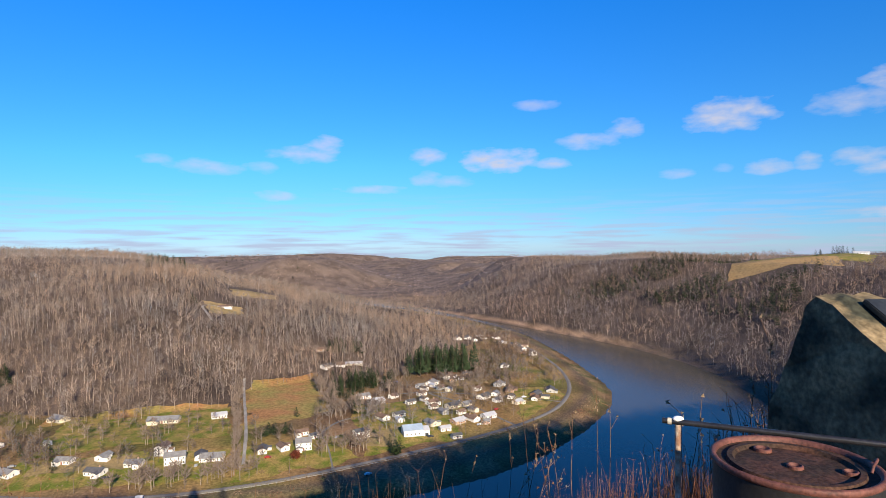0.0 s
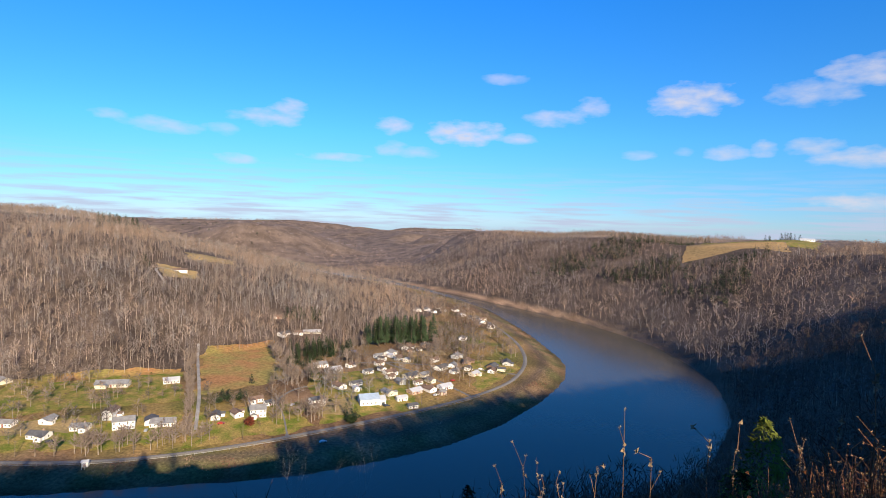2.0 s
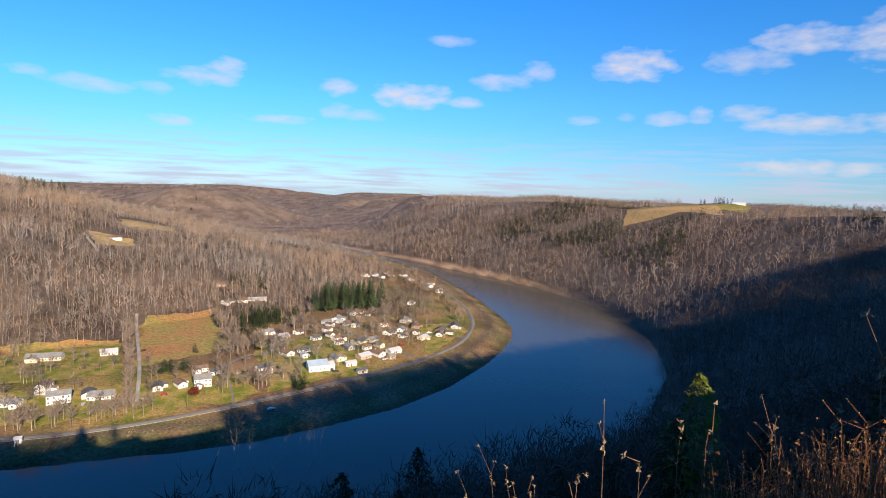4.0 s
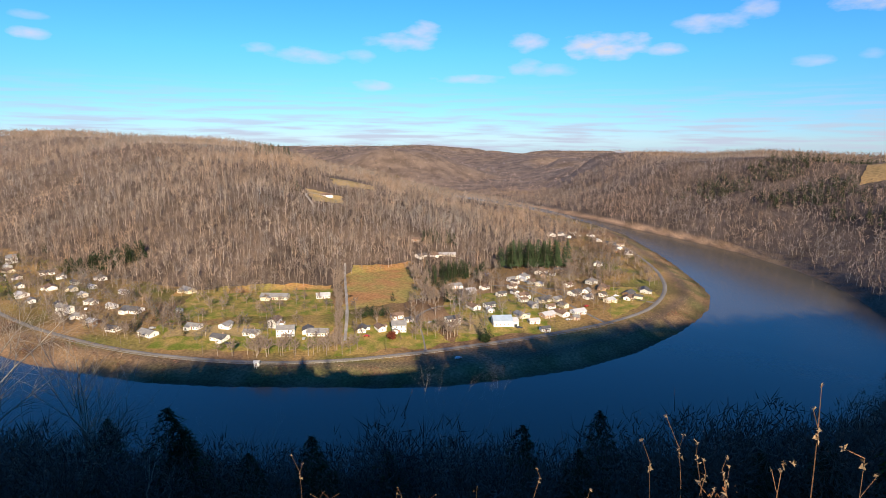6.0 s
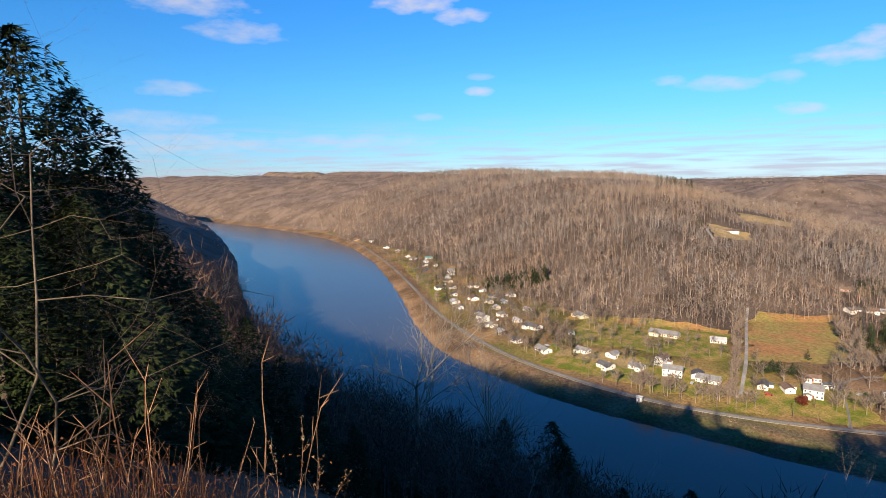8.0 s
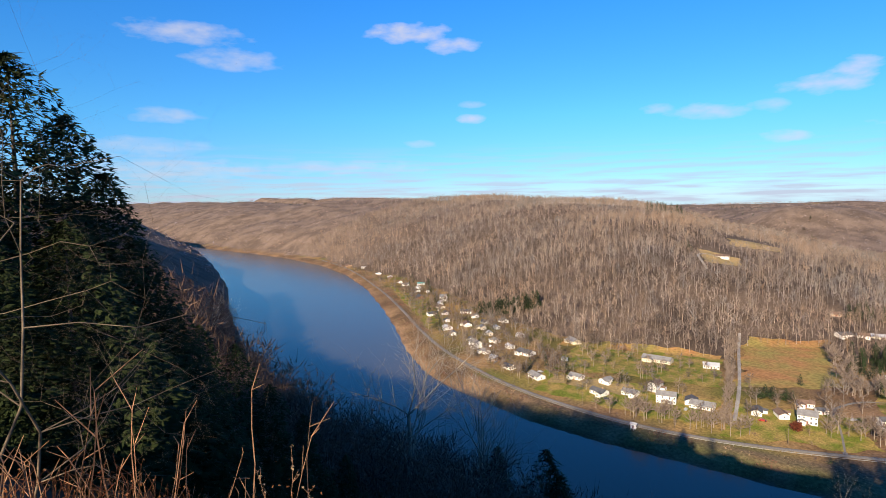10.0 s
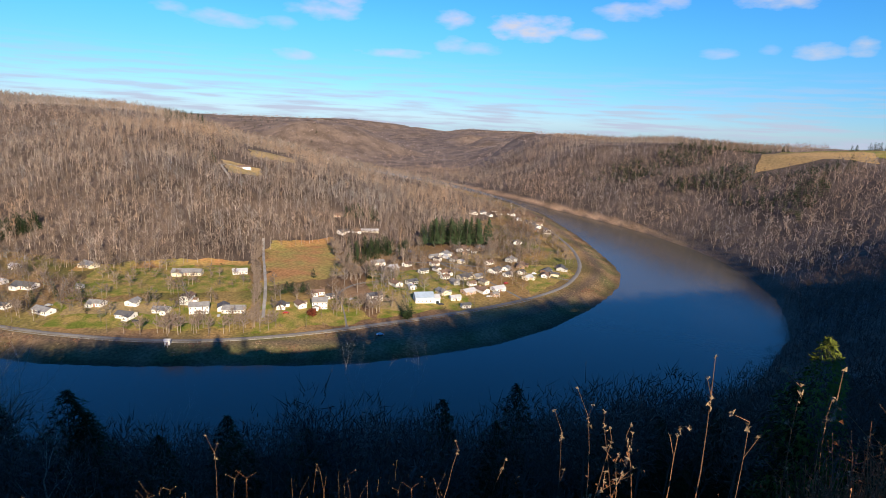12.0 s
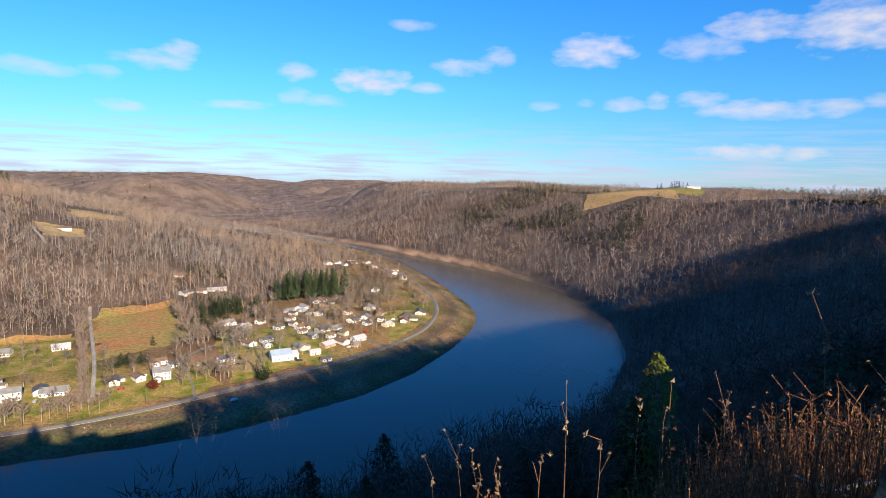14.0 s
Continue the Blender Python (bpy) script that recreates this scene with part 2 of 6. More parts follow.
def ground_z(x, y):
    x, y = np.asarray(x, float), np.asarray(y, float)
    dp, do = dist_line(x, y, PENINSULA), dist_line(x, y, OUTER)
    in_p, in_o = inside(x, y, PENINSULA), ~inside(x, y, OUTER)
    df = np.where(inside(x, y, FOOT), dist_line(x, y, FOOT), 0)
    rough = vnoise(x, y, 160, 1) * 11 + vnoise(x, y, 60, 2) * 3
    # the peninsula: mud bank, shelf with the village, wooded hill
    shelf = 5.0 * smooth(0, 22, dp) + 5.0 * smooth(20, 110, dp)
    hill = crest(x, y) * 132 * (1 - np.exp(-(df / 250) ** 1.15)) + rough * smooth(0, 200, df)
    hp = shelf + hill
    # the outer bank: steep wooded slope to a rolling plateau
    near = near_home(x, y)
    far = smooth(900, 2200, np.hypot(x, y))
    top = 130 + 8 * near - 14 * far + (1 - near) * (vnoise(x, y, 800, 3) * (5 + 16 * far) + vnoise(x, y, 300, 4) * (4 + 9 * far) - 22 * far * np.clip(1 - np.abs(vnoise(x, y, 520, 15)) * 3.2, 0, 1))
    # the positive humps are unseen rises, added to shade the right shore and bank
    top = top + 34 * np.exp(-((x - 210) ** 2 + (y + 5) ** 2) / 112.0 ** 2)
    top = top + 28 * np.exp(-((x - 345) ** 2 + (y - 125) ** 2) / 105.0 ** 2) + 30 * far * smooth(700, 2300, -x) - 15 * far * np.exp(-(np.arctan2(x, y) / 0.33) ** 2) - 14 * np.exp(-((x - 260) ** 2 + (y - 1450) ** 2) / 260.0 ** 2)
    top = top + 28 * np.exp(-((x - 475) ** 2 + (y - 265) ** 2) / 72.0 ** 2) - 9 * np.exp(-((x - 540) ** 2 + (y - 500) ** 2) / 170.0 ** 2)
    top = top - 9 * np.exp(-((x - 465) ** 2 + (y - 765) ** 2) / 95.0 ** 2)
    away = smooth(720, 1150, np.hypot(x, y))
    brim = skyline(x, y) + 8 * np.exp(-((x - 740) ** 2 + (y - 1010) ** 2) / 130.0 ** 2) - 7 * np.exp(-((x - 440) ** 2 + (y - 775) ** 2) / 110.0 ** 2)
    roll = vnoise(x, y, 520, 16) * 26 + vnoise(x, y, 230, 4) * 15 - 44 * np.clip(1 - np.abs(vnoise(x, y, 600, 15)) * 3.4, 0, 1) * smooth(900, 1500, np.hypot(x, y))
    top = top * (1 - away) + away * (brim - 5 + roll)
    s = np.clip(rim(x, y), 0, 4)
    ho = 4 * smooth(0, 12, do) + (top - 4) * smooth_top(s)
    ho += rough * 0.6 * smooth(0.1, 0.5, s) * (1 - near)
    side = dist_line(x, y, SIDE_VALLEY)
    ho = ho * (0.10 + 0.90 * smooth(30, 420, side + 60 * vnoise(x, y, 200, 6)))
    ho = np.where(away > 0, np.minimum(ho, brim + (1 - away) * 40 + 2.5 * vnoise(x, y, 130, 18)), ho)
    hp = np.where(away > 0, np.minimum(hp, brim + (1 - away) * 40 + 2.5 * vnoise(x, y, 130, 18)), hp)
    z = np.where(in_p, hp, np.where(in_o, ho, -2.5 * smooth(0, 10, np.minimum(dp, do))))
    # the knoll of the overlook
    r = np.hypot(x, y)
    knoll = 138.3 - 0.05 * np.clip(y, -5, 2) - 0.80 * np.clip(y + 0.2 * np.abs(x) - 2.0, 0, None) - 0.75 * np.clip(-x - 2.4, 0, None)
    w = 1 - smooth(4, 12, r)
    return np.where(r < 12, z * (1 - w) + knoll * w, z)


def mesh_object(name, verts, faces, mats, parent=None, index=None, tint=None, shade=False):
    me = bpy.data.meshes.new(name)
    verts, faces = np.asarray(verts, np.float32), np.asarray(faces, np.int32)
    k = faces.shape[1]
    me.vertices.add(len(verts))
    me.vertices.foreach_set("co", verts.ravel())
    me.loops.add(faces.size)
    me.loops.foreach_set("vertex_index", faces.ravel())
    me.polygons.add(len(faces))
    me.polygons.foreach_set("loop_start", np.arange(0, faces.size, k, dtype=np.int32))
    for m in mats:
        me.materials.append(m)
    if index is not None:
        me.polygons.foreach_set("material_index", np.asarray(index, np.int32))
    if tint is not None:
        a = me.color_attributes.new("tint", 'FLOAT_COLOR', 'POINT')
        a.data.foreach_set("color", np.concatenate([np.asarray(tint, np.float32), np.ones((len(verts), 1), np.float32)], 1).ravel())
    me.polygons.foreach_set("use_smooth", np.full(len(faces), shade))
    me.update(calc_edges=True)
    me.validate()
    ob = new(name, me)
    ob.parent = parent
    return ob


# ---- the ground, one sheet to the horizon ----
rs = np.concatenate([np.linspace(0.01, 16, 26)[:-1], np.geomspace(16, 240, 60)[:-1], np.arange(240, 800, 5.0), np.arange(800, 1500, 12.0),
                     np.geomspace(1500, 4900, 90)])
azs = np.radians(np.concatenate([np.arange(-90, 70, 0.5), np.arange(70, 270, 4.0)]))
A, Rr = np.meshgrid(azs, rs, indexing='ij')
gx, gy = np.sin(A) * Rr + 0.3, np.cos(A) * Rr - 0.6
gzs = ground_z(gx, gy)
na, nr = A.shape
idx = np.arange(na * nr).reshape(na, nr)
nxt = np.roll(idx, -1, 0)
quads = np.stack([idx[:, :-1], idx[:, 1:], nxt[:, 1:], nxt[:, :-1]], -1).reshape(-1, 4)[:, ::-1]
V = np.stack([gx.ravel(), gy.ravel(), gzs.ravel()], 1)
x_, y_ = V[:, 0], V[:, 1]
in_pen = inside(x_, y_, PENINSULA)
dp_ = dist_line(x_, y_, PENINSULA)
do_g = dist_line(x_, y_, OUTER)
outer_strip = (~inside(x_, y_, OUTER)) * (1 - smooth(6, 13, do_g)) * smooth(650, 900, y_)
shore = np.maximum(in_pen * (1 - smooth(14, 26 + 8 * smooth(190, 300, -x_), dp_)), outer_strip)
up_ = smooth(190, 300, -x_)
mud = in_pen * (1 - smooth(4, 9, dp_))
village = in_pen * smooth(20, 32, dp_) * (~inside(x_, y_, FOOT))
n1 = vnoise(x_, y_, 45, 7) * 0.5 + 0.5
# forest floor tint holds the trees' shade; beyond 1000 m it pales like haze
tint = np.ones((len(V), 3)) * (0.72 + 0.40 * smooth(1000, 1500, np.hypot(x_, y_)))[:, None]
tint = tint * (1 - shore[:, None]) + shore[:, None] * (np.outer(np.clip(vnoise(x_, y_, 14, 17) + .5, 0, 1), [1.55, 1.35, 0.95]) + np.outer(1 - np.clip(vnoise(x_, y_, 14, 17) + .5, 0, 1), [0.75, 0.95, 0.5]) * (1 - up_[:, None]) + up_[:, None] * np.outer(1 - np.clip(vnoise(x_, y_, 14, 17) + .5, 0, 1), [0.95, 0.80, 0.58]))
n2 = np.clip(vnoise(x_, y_, 22, 8) * 0.9 + 0.4, 0, 1)
n3 = np.clip(vnoise(x_, y_, 70, 9) + 0.35, 0, 1)
green = (np.outer(n2, [0.85, 1.12, 0.36]) + np.outer(1 - n2, [1.95, 1.65, 0.85]))
green = green * (1 - n3[:, None]) + n3[:, None] * np.array([1.35, 1.12, 0.8])
tint = tint * (1 - village[:, None]) + village[:, None] * green
tint = tint * (1 - outer_strip[:, None]) + outer_strip[:, None] * np.array([2.2, 1.95, 1.6])
tint = tint * (1 - 0.4 * mud[:, None] * (1 - up_[:, None])) * (1 + mud[:, None] * up_[:, None] * np.array([0.35, 0.30, 0.30]))
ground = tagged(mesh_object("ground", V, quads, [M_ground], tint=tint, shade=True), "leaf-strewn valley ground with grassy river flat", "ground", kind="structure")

# ---- the river ----
wx = np.array([(-4800, -4800, 0), (4800, -4800, 0), (4800, 4800, 0), (-4800, 4800, 0)], float)
water = tagged(mesh_object("water", wx, [(0, 1, 2, 3)], [M_water]), "calm dark blue river bending round the village", "river", kind="structure")


# ---- trees ----
def tri_ribbon(a, b, w, rng):
    """A thin triangle from a to b."""
    a, b = np.array(a), np.array(b)
    side = np.cross(b - a, rng.normal(size=3))
    side = side / (np.linalg.norm(side) + 1e-9) * w
    return [a - side, a + side, b]


def bare_template(seed, limbs, twigs, tw, spread=0.2, r0=0.011, limb_w=0.0035):
    """A leafless tree one unit high: triangles and, for each, its material (0 bark, 1 twigs)."""
    rng = np.random.default_rng(seed)
    T, K = [], []
    lean = rng.normal(size=2) * 0.03
    for k in range(3):
        a0, a1 = 2 * math.pi * k / 3, 2 * math.pi * (k + 1) / 3
        p0, p1 = np.array([math.cos(a0) * r0, math.sin(a0) * r0, -0.03]), np.array([math.cos(a1) * r0, math.sin(a1) * r0, -0.03])
        q0 = np.array([lean[0] + math.cos(a0) * .005, lean[1] + math.sin(a0) * .005, 0.62])
        q1 = np.array([lean[0] + math.cos(a1) * .005, lean[1] + math.sin(a1) * .005, 0.62])
        T += [[p0, p1, q1], [p0, q1, q0]]
        K += [0, 0]
    tips = []
    for k in range(limbs):
        h = rng.uniform(0.26, 0.78)
        a = rng.uniform(0, 6.28)
        out = spread * rng.uniform(0.5, 1.0) * (1.25 - h)
        rise = rng.uniform(0.10, 0.26)
        s = np.array([lean[0] * h, lean[1] * h, h])
        e = s + np.array([math.cos(a) * out, math.sin(a) * out, rise])
        e[2] = min(e[2], 1.0)
        T.append(tri_ribbon(s, e, limb_w, rng))
        K.append(0 if k % 2 else 1)
        tips.append((s, e))
    for k in range(twigs):
        s, e = tips[rng.integers(len(tips))]
        f = rng.uniform(0.3, 1)
        p = s + (e - s) * f
        d = (e - s) * rng.uniform(0.2, 0.5) + rng.normal(size=3) * 0.05
        d[2] += 0.03
        T.append(tri_ribbon(p, p + d, tw, rng))
        K.append(1)
    return np.array(T), np.array(K)


def conifer_template(seed, tiers, per, width=0.2, base=0.12):
    """A conifer one unit high: trunk and drooping sprays of needles."""
    rng = np.random.default_rng(seed)
    T, K = [], []
    for k in range(3):
        a0, a1 = 2 * math.pi * k / 3, 2 * math.pi * (k + 1) / 3
        T.append([np.array([math.cos(a0) * .014, math.sin(a0) * .014, -0.03]), np.array([math.cos(a1) * .014, math.sin(a1) * .014, -0.03]), np.array([0, 0, 0.97])])
        K.append(0)
    for t in range(tiers):
        f = t / (tiers - 1)
        h = base + (0.97 - base) * f
        rr = width * (1 - f) ** 0.8 * rng.uniform(0.75, 1.15) + 0.012
        for k in range(per):
            a = 6.28 * (k + rng.uniform(-.4, .4)) / per + t
            L = rr * rng.uniform(0.6, 1.2)
            d = np.array([math.cos(a), math.sin(a), 0])
            n = np.array([-math.sin(a), math.cos(a), 0])
            s = np.array([0, 0, h + rng.uniform(-.01, .02)])
            e = s + d * L + np.array([0, 0, -0.25 * L])
            w = L * 0.33
            mid = s + d * L * 0.6 + np.array([0, 0, 0.02 * L])
            T += [[s, mid - n * w, e], [s, e, mid + n * w], [mid + np.array([0, 0, w * .5]), e, mid - np.array([0, 0, w * .8])]]
            K += [1, 1, 1]
    return np.array(T), np.array(K)


def scatter(name, templates, pts, heights, mats, label, category, colors, seed=0, squash=(1, 1)):
    """Many trees joined into one mesh."""
    rng = np.random.default_rng(seed)
    pts = np.asarray(pts)
    z = ground_z(pts[:, 0], pts[:, 1])
    which = rng.integers(len(templates), size=len(pts))
    Vs, Ks, Ts = [], [], []
    for w, (T, K) in enumerate(templates):
        sel = np.where(which == w)[0]
        if not len(sel):
            continue
        a = rng.uniform(0, 6.28, len(sel))
        c, s = np.cos(a)[:, None, None], np.sin(a)[:, None, None]
        hh = heights[sel][:, None, None]
        sx = hh * rng.uniform(squash[0], squash[1], len(sel))[:, None, None]
        X = (T[None, :, :, 0] * c - T[None, :, :, 1] * s) * sx + pts[sel, 0][:, None, None]
        Y = (T[None, :, :, 0] * s + T[None, :, :, 1] * c) * sx + pts[sel, 1][:, None, None]
        Z = T[None, :, :, 2] * hh + z[sel][:, None, None]
        Vs.append(np.stack([X, Y, Z], -1).reshape(-1, 3))
        Ks.append(np.tile(K, len(sel)))
        col = colors(pts[sel], rng)
        Ts.append(np.repeat(col, len(K) * 3, 0))
    Vs = np.concatenate(Vs)
    ob = mesh_object(name, Vs, np.arange(len(Vs)).reshape(-1, 3), mats, index=np.concatenate(Ks), tint=np.concatenate(Ts))
    return tagged(ob, label, category, kind="stuff")


def jittered(x0, x1, y0, y1, step, seed):
    rng = np.random.default_rng(seed)
    X, Y = np.meshgrid(np.arange(x0, x1, step), np.arange(y0, y1, step))
    P = np.stack([X.ravel(), Y.ravel()], 1)
    return P + rng.uniform(-0.48, 0.48, P.shape) * step


def azimuth(P):
    return np.degrees(np.arctan2(P[:, 0], P[:, 1]))


def brownish(P, rng):
    base = np.stack([rng.normal(1, .22, len(P)) * (1 + 0.22 * vnoise(P[:, 0], P[:, 1], 38, 12))] * 3, 1)
    warm = (vnoise(P[:, 0], P[:, 1], 90, 11) * 0.10 + rng.normal(0, .06, len(P)))[:, None]
    return np.clip(base * (1 + warm * np.array([1, 0.1, -0.9])), 0.3, 2.0)


def greenish(P, rng):
    base = np.stack([rng.normal(1, .2, len(P))] * 3, 1)
    return np.clip(base, 0.5, 1.7)


near_bare = [bare_template(s, 16, 70, 0.0078, 0.31, 0.011) for s in range(8)]
far_bare = [bare_template(s + 20, 8, 32, 0.017, 0.36, 0.010) for s in range(8)]
CLEARINGS = [(-275, 724, 30), (-262, 690, 20), (-290, 705, 16), (-268, 672, 9), (-300, 848, 34), (-262, 856, 34), (-285, 885, 30), (-280, 815, 22), (-255, 825, 18), (-104, 594, 14), (-120, 590, 10), (-90, 606, 14), (-135, 636, 9), (-180, 535, 10)]   # x, y, radius kept free of trees


def open_ground(P):
    keep = np.ones(len(P), bool)
    for cx, cy, cr in CLEARINGS:
        keep &= np.hypot(P[:, 0] - cx, P[:, 1] - cy) > cr
    return keep


P = jittered(-1300, 150, 400, 1300, 7.2, 1)
a = azimuth(P)
P = P[inside(P[:, 0], P[:, 1], FOOT) & open_ground(P) & (a > -80)]
d = np.hypot(P[:, 0], P[:, 1])
P = P[(d < 900) | (np.arange(len(P)) % 3 > 0)]
d = np.hypot(P[:, 0], P[:, 1])
rng0 = np.random.default_rng(5)
for name, sel, tmpl in (("hill_forest", d < 900, near_bare), ("hill_forest", d >= 900, far_bare)):
    Q = P[sel]
    scatter(name, tmpl, Q, rng0.uniform(10, 19, len(Q)), [M_trunk, M_twig], "leafless grey-brown hardwood forest on the hill", "forest", brownish, 3)
P = jittered(-300, 1100, 250, 1500, 9.0, 2)
RIDGE_FIELD = np.array([(420, 840), (470, 945), (640, 1090), (860, 1100), (900, 930), (640, 800), (560, 780), (490, 800)], float)
P = P[~inside(P[:, 0], P[:, 1], RIDGE_FIELD)]
a = azimuth(P)
do_ = dist_line(P[:, 0], P[:, 1], OUTER)
P = P[~inside(P[:, 0], P[:, 1], OUTER) & (a < 58) & (a > -25) & (do_ > 6) & (do_ < 520) & (np.hypot(P[:, 0], P[:, 1]) > 420)]
scatter("bank_forest", far_bare, P, rng0.uniform(10, 17, len(P)), [M_trunk, M_twig], "leafless hardwood forest on the far river bank", "forest", lambda q, r: brownish(q, r) * np.array([[0.90, 0.88, 0.88]]), 4)
P = jittered(-4600, 4200, 400, 4800, 26.0, 3)
a, d = azimuth(P), np.hypot(P[:, 0], P[:, 1])
far = (d > 1000) & (d < 4800) & (a > -84) & (a < 60) & ~(inside(P[:, 0], P[:, 1], OUTER) & ~inside(P[:, 0], P[:, 1], PENINSULA))
far &= ~((P[:, 0] > -300) & (P[:, 0] < 1100) & (P[:, 1] < 1500)) & ~((P[:, 0] > -1300) & (P[:, 0] < 150) & (P[:, 1] < 1300) & inside(P[:, 0], P[:, 1], PENINSULA))
FAR_FIELD = np.array([(-640, 2300), (-420, 2330), (-400, 2560), (-660, 2560)], float)
P = P[far & ~inside(P[:, 0], P[:, 1], RIDGE_FIELD) & ~inside(P[:, 0], P[:, 1], FAR_FIELD)]
d = np.hypot(P[:, 0], P[:, 1])
P = P[(d < 2000) | (np.arange(len(P)) % 5 < 2)]
wide = [bare_template(s + 40, 4, 12, 0.062, 0.62) for s in range(6)]
# haze put into the tint: far trees paler and slightly bluer
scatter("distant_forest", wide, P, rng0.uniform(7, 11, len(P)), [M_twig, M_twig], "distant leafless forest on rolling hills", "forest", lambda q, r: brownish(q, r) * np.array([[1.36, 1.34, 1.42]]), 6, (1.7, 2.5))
def crown_template(seed, limbs, twigs, tw, wide=0.27):
    """A leafless tree one unit high with a rounded haze of short fine twigs."""
    rng = np.random.default_rng(seed)
    T, K = bare_template(seed, limbs, 0, 0.003, wide, 0.008, 0.0026)
    lobes = rng.normal(size=(7, 3)) * np.array([0.11, 0.11, 0.13]) + np.array([0, 0, 0.68])
    extra = []
    for k in range(twigs):
        c = lobes[k % 7]
        d = rng.normal(size=3)
        d /= np.linalg.norm(d)
        p = c + d * rng.random() ** 0.5 * np.array([0.13, 0.13, 0.15])
        p[2] = min(p[2], 0.97)
        e = p + (d * 0.6 + rng.normal(size=3) * 0.5 + np.array([0, 0, 0.5])) * 0.055
        extra.append(tri_ribbon(p, e, tw, rng))
    return np.concatenate([T, np.array(extra)]), np.concatenate([K, np.ones(twigs, int)])


# the steep near slope: tree tops stay below a line that opens the river to the overlook
CANOPY_AZ = [-88, -75, -68, -63, -57, -50, -44, -37, -31, -21, -11, -6, -1, 3, 9, 16, 24, 28, 31, 36, 45, 62]
CANOPY_EL = [-2, -4, -8.5, -15, -18.2, -22, -23.2, -25.6, -28, -29, -26.5, -26, -27.5, -28.5, -26.5, -22.8, -21.3, -20.2, -19.8, -19.5, -16, -11]


def canopy_room(P):
    r = np.hypot(P[:, 0], P[:, 1])
    room = 140 + r * np.tan(np.radians(np.interp(azimuth(P), CANOPY_AZ, CANOPY_EL))) - ground_z(P[:, 0], P[:, 1])
    return np.where((r > 190) | ((azimuth(P) > 32) & (r > 95)), 99.0, room)


P = jittered(-700, 480, -60, 480, 8.2, 4)
a, d = azimuth(P), np.hypot(P[:, 0], P[:, 1])
P = P[(d > 190) & (a < 60)]
Q = jittered(-200, 200, -20, 200, 6.0, 61)
a, d = azimuth(Q), np.hypot(Q[:, 0], Q[:, 1])
P = np.concatenate([P, Q[(d > 105) & (d <= 190) & (a < 62)]])
Q = jittered(-110, 90, -20, 110, 3.6, 6)
a, d = azimuth(Q), np.hypot(Q[:, 0], Q[:, 1])
P = np.concatenate([P, Q[(d > 44) & (d <= 105) & (a < 62)]])
P = P[~inside(P[:, 0], P[:, 1], OUTER) & (azimuth(P) > -88)]
P = P[canopy_room(P) > 5]
d, room = np.hypot(P[:, 0], P[:, 1]), canopy_room(P)
fine_bare = [crown_template(s + 60, 14, 330, 0.0031) for s in range(8)]
mid_bare = [crown_template(s + 160, 9, 85, 0.0068) for s in range(8)]
# twig tint lowered so the slope's shade is partly in the colour
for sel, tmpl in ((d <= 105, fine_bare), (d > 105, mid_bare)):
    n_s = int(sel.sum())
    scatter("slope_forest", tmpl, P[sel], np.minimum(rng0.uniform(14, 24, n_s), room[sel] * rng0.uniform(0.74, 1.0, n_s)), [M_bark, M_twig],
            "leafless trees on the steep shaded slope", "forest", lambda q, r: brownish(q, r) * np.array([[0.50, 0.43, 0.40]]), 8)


# ---- building helpers ----
def part(name, bm, mat, parent, label="", shade=False):
    """Links a bmesh as one mesh object under a thing or a part."""
    me = bpy.data.meshes.new(name)
    bm.to_mesh(me)
    bm.free()
    for m in (mat if isinstance(mat, (list, tuple)) else [mat]):
        me.materials.append(m)
    if shade:
        me.polygons.foreach_set("use_smooth", np.ones(len(me.polygons), bool))
    ob = new(name, me)
    ob.parent = parent
    if label:
        ob["label"] = label
    return ob


def shared(name, me, parent, m=None):
    ob = new(name, me)
    ob.parent = parent
    if m is not None:
        ob.matrix_basis = m
    return ob


def thing(name, m, label, category, group=""):
    ob = new(name)
    ob.empty_display_size = 0.3
    ob.matrix_basis = m
    return tagged(ob, label, category, group)


def box_bm(x0, x1, y0, y1, z0, z1, bevel=0.0):
    bm = bmesh.new()
    bmesh.ops.create_cube(bm, size=1, matrix=Matrix.Translation(((x0 + x1) / 2, (y0 + y1) / 2, (z0 + z1) / 2)) @ Matrix.Diagonal((x1 - x0, y1 - y0, z1 - z0, 1)))
    if bevel:
        bmesh.ops.bevel(bm, geom=bm.edges[:], offset=bevel, segments=2, affect='EDGES')
    return bm


def prism_bm(section, x0, x1):
    """A section in y and z pushed along x."""
    bm = bmesh.new()
    a = [bm.verts.new((x0, y, z)) for y, z in section]
    b = [bm.verts.new((x1, y, z)) for y, z in section]
    bm.faces.new(a[::-1])
    bm.faces.new(b)
    for i in range(len(a)):
        j = (i + 1) % len(a)
        bm.faces.new((a[i], a[j], b[j], b[i]))
    bmesh.ops.recalc_face_normals(bm, faces=bm.faces[:])
    return bm


def gz(x, y):
    return float(ground_z(np.array([x]), np.array([y]))[0])


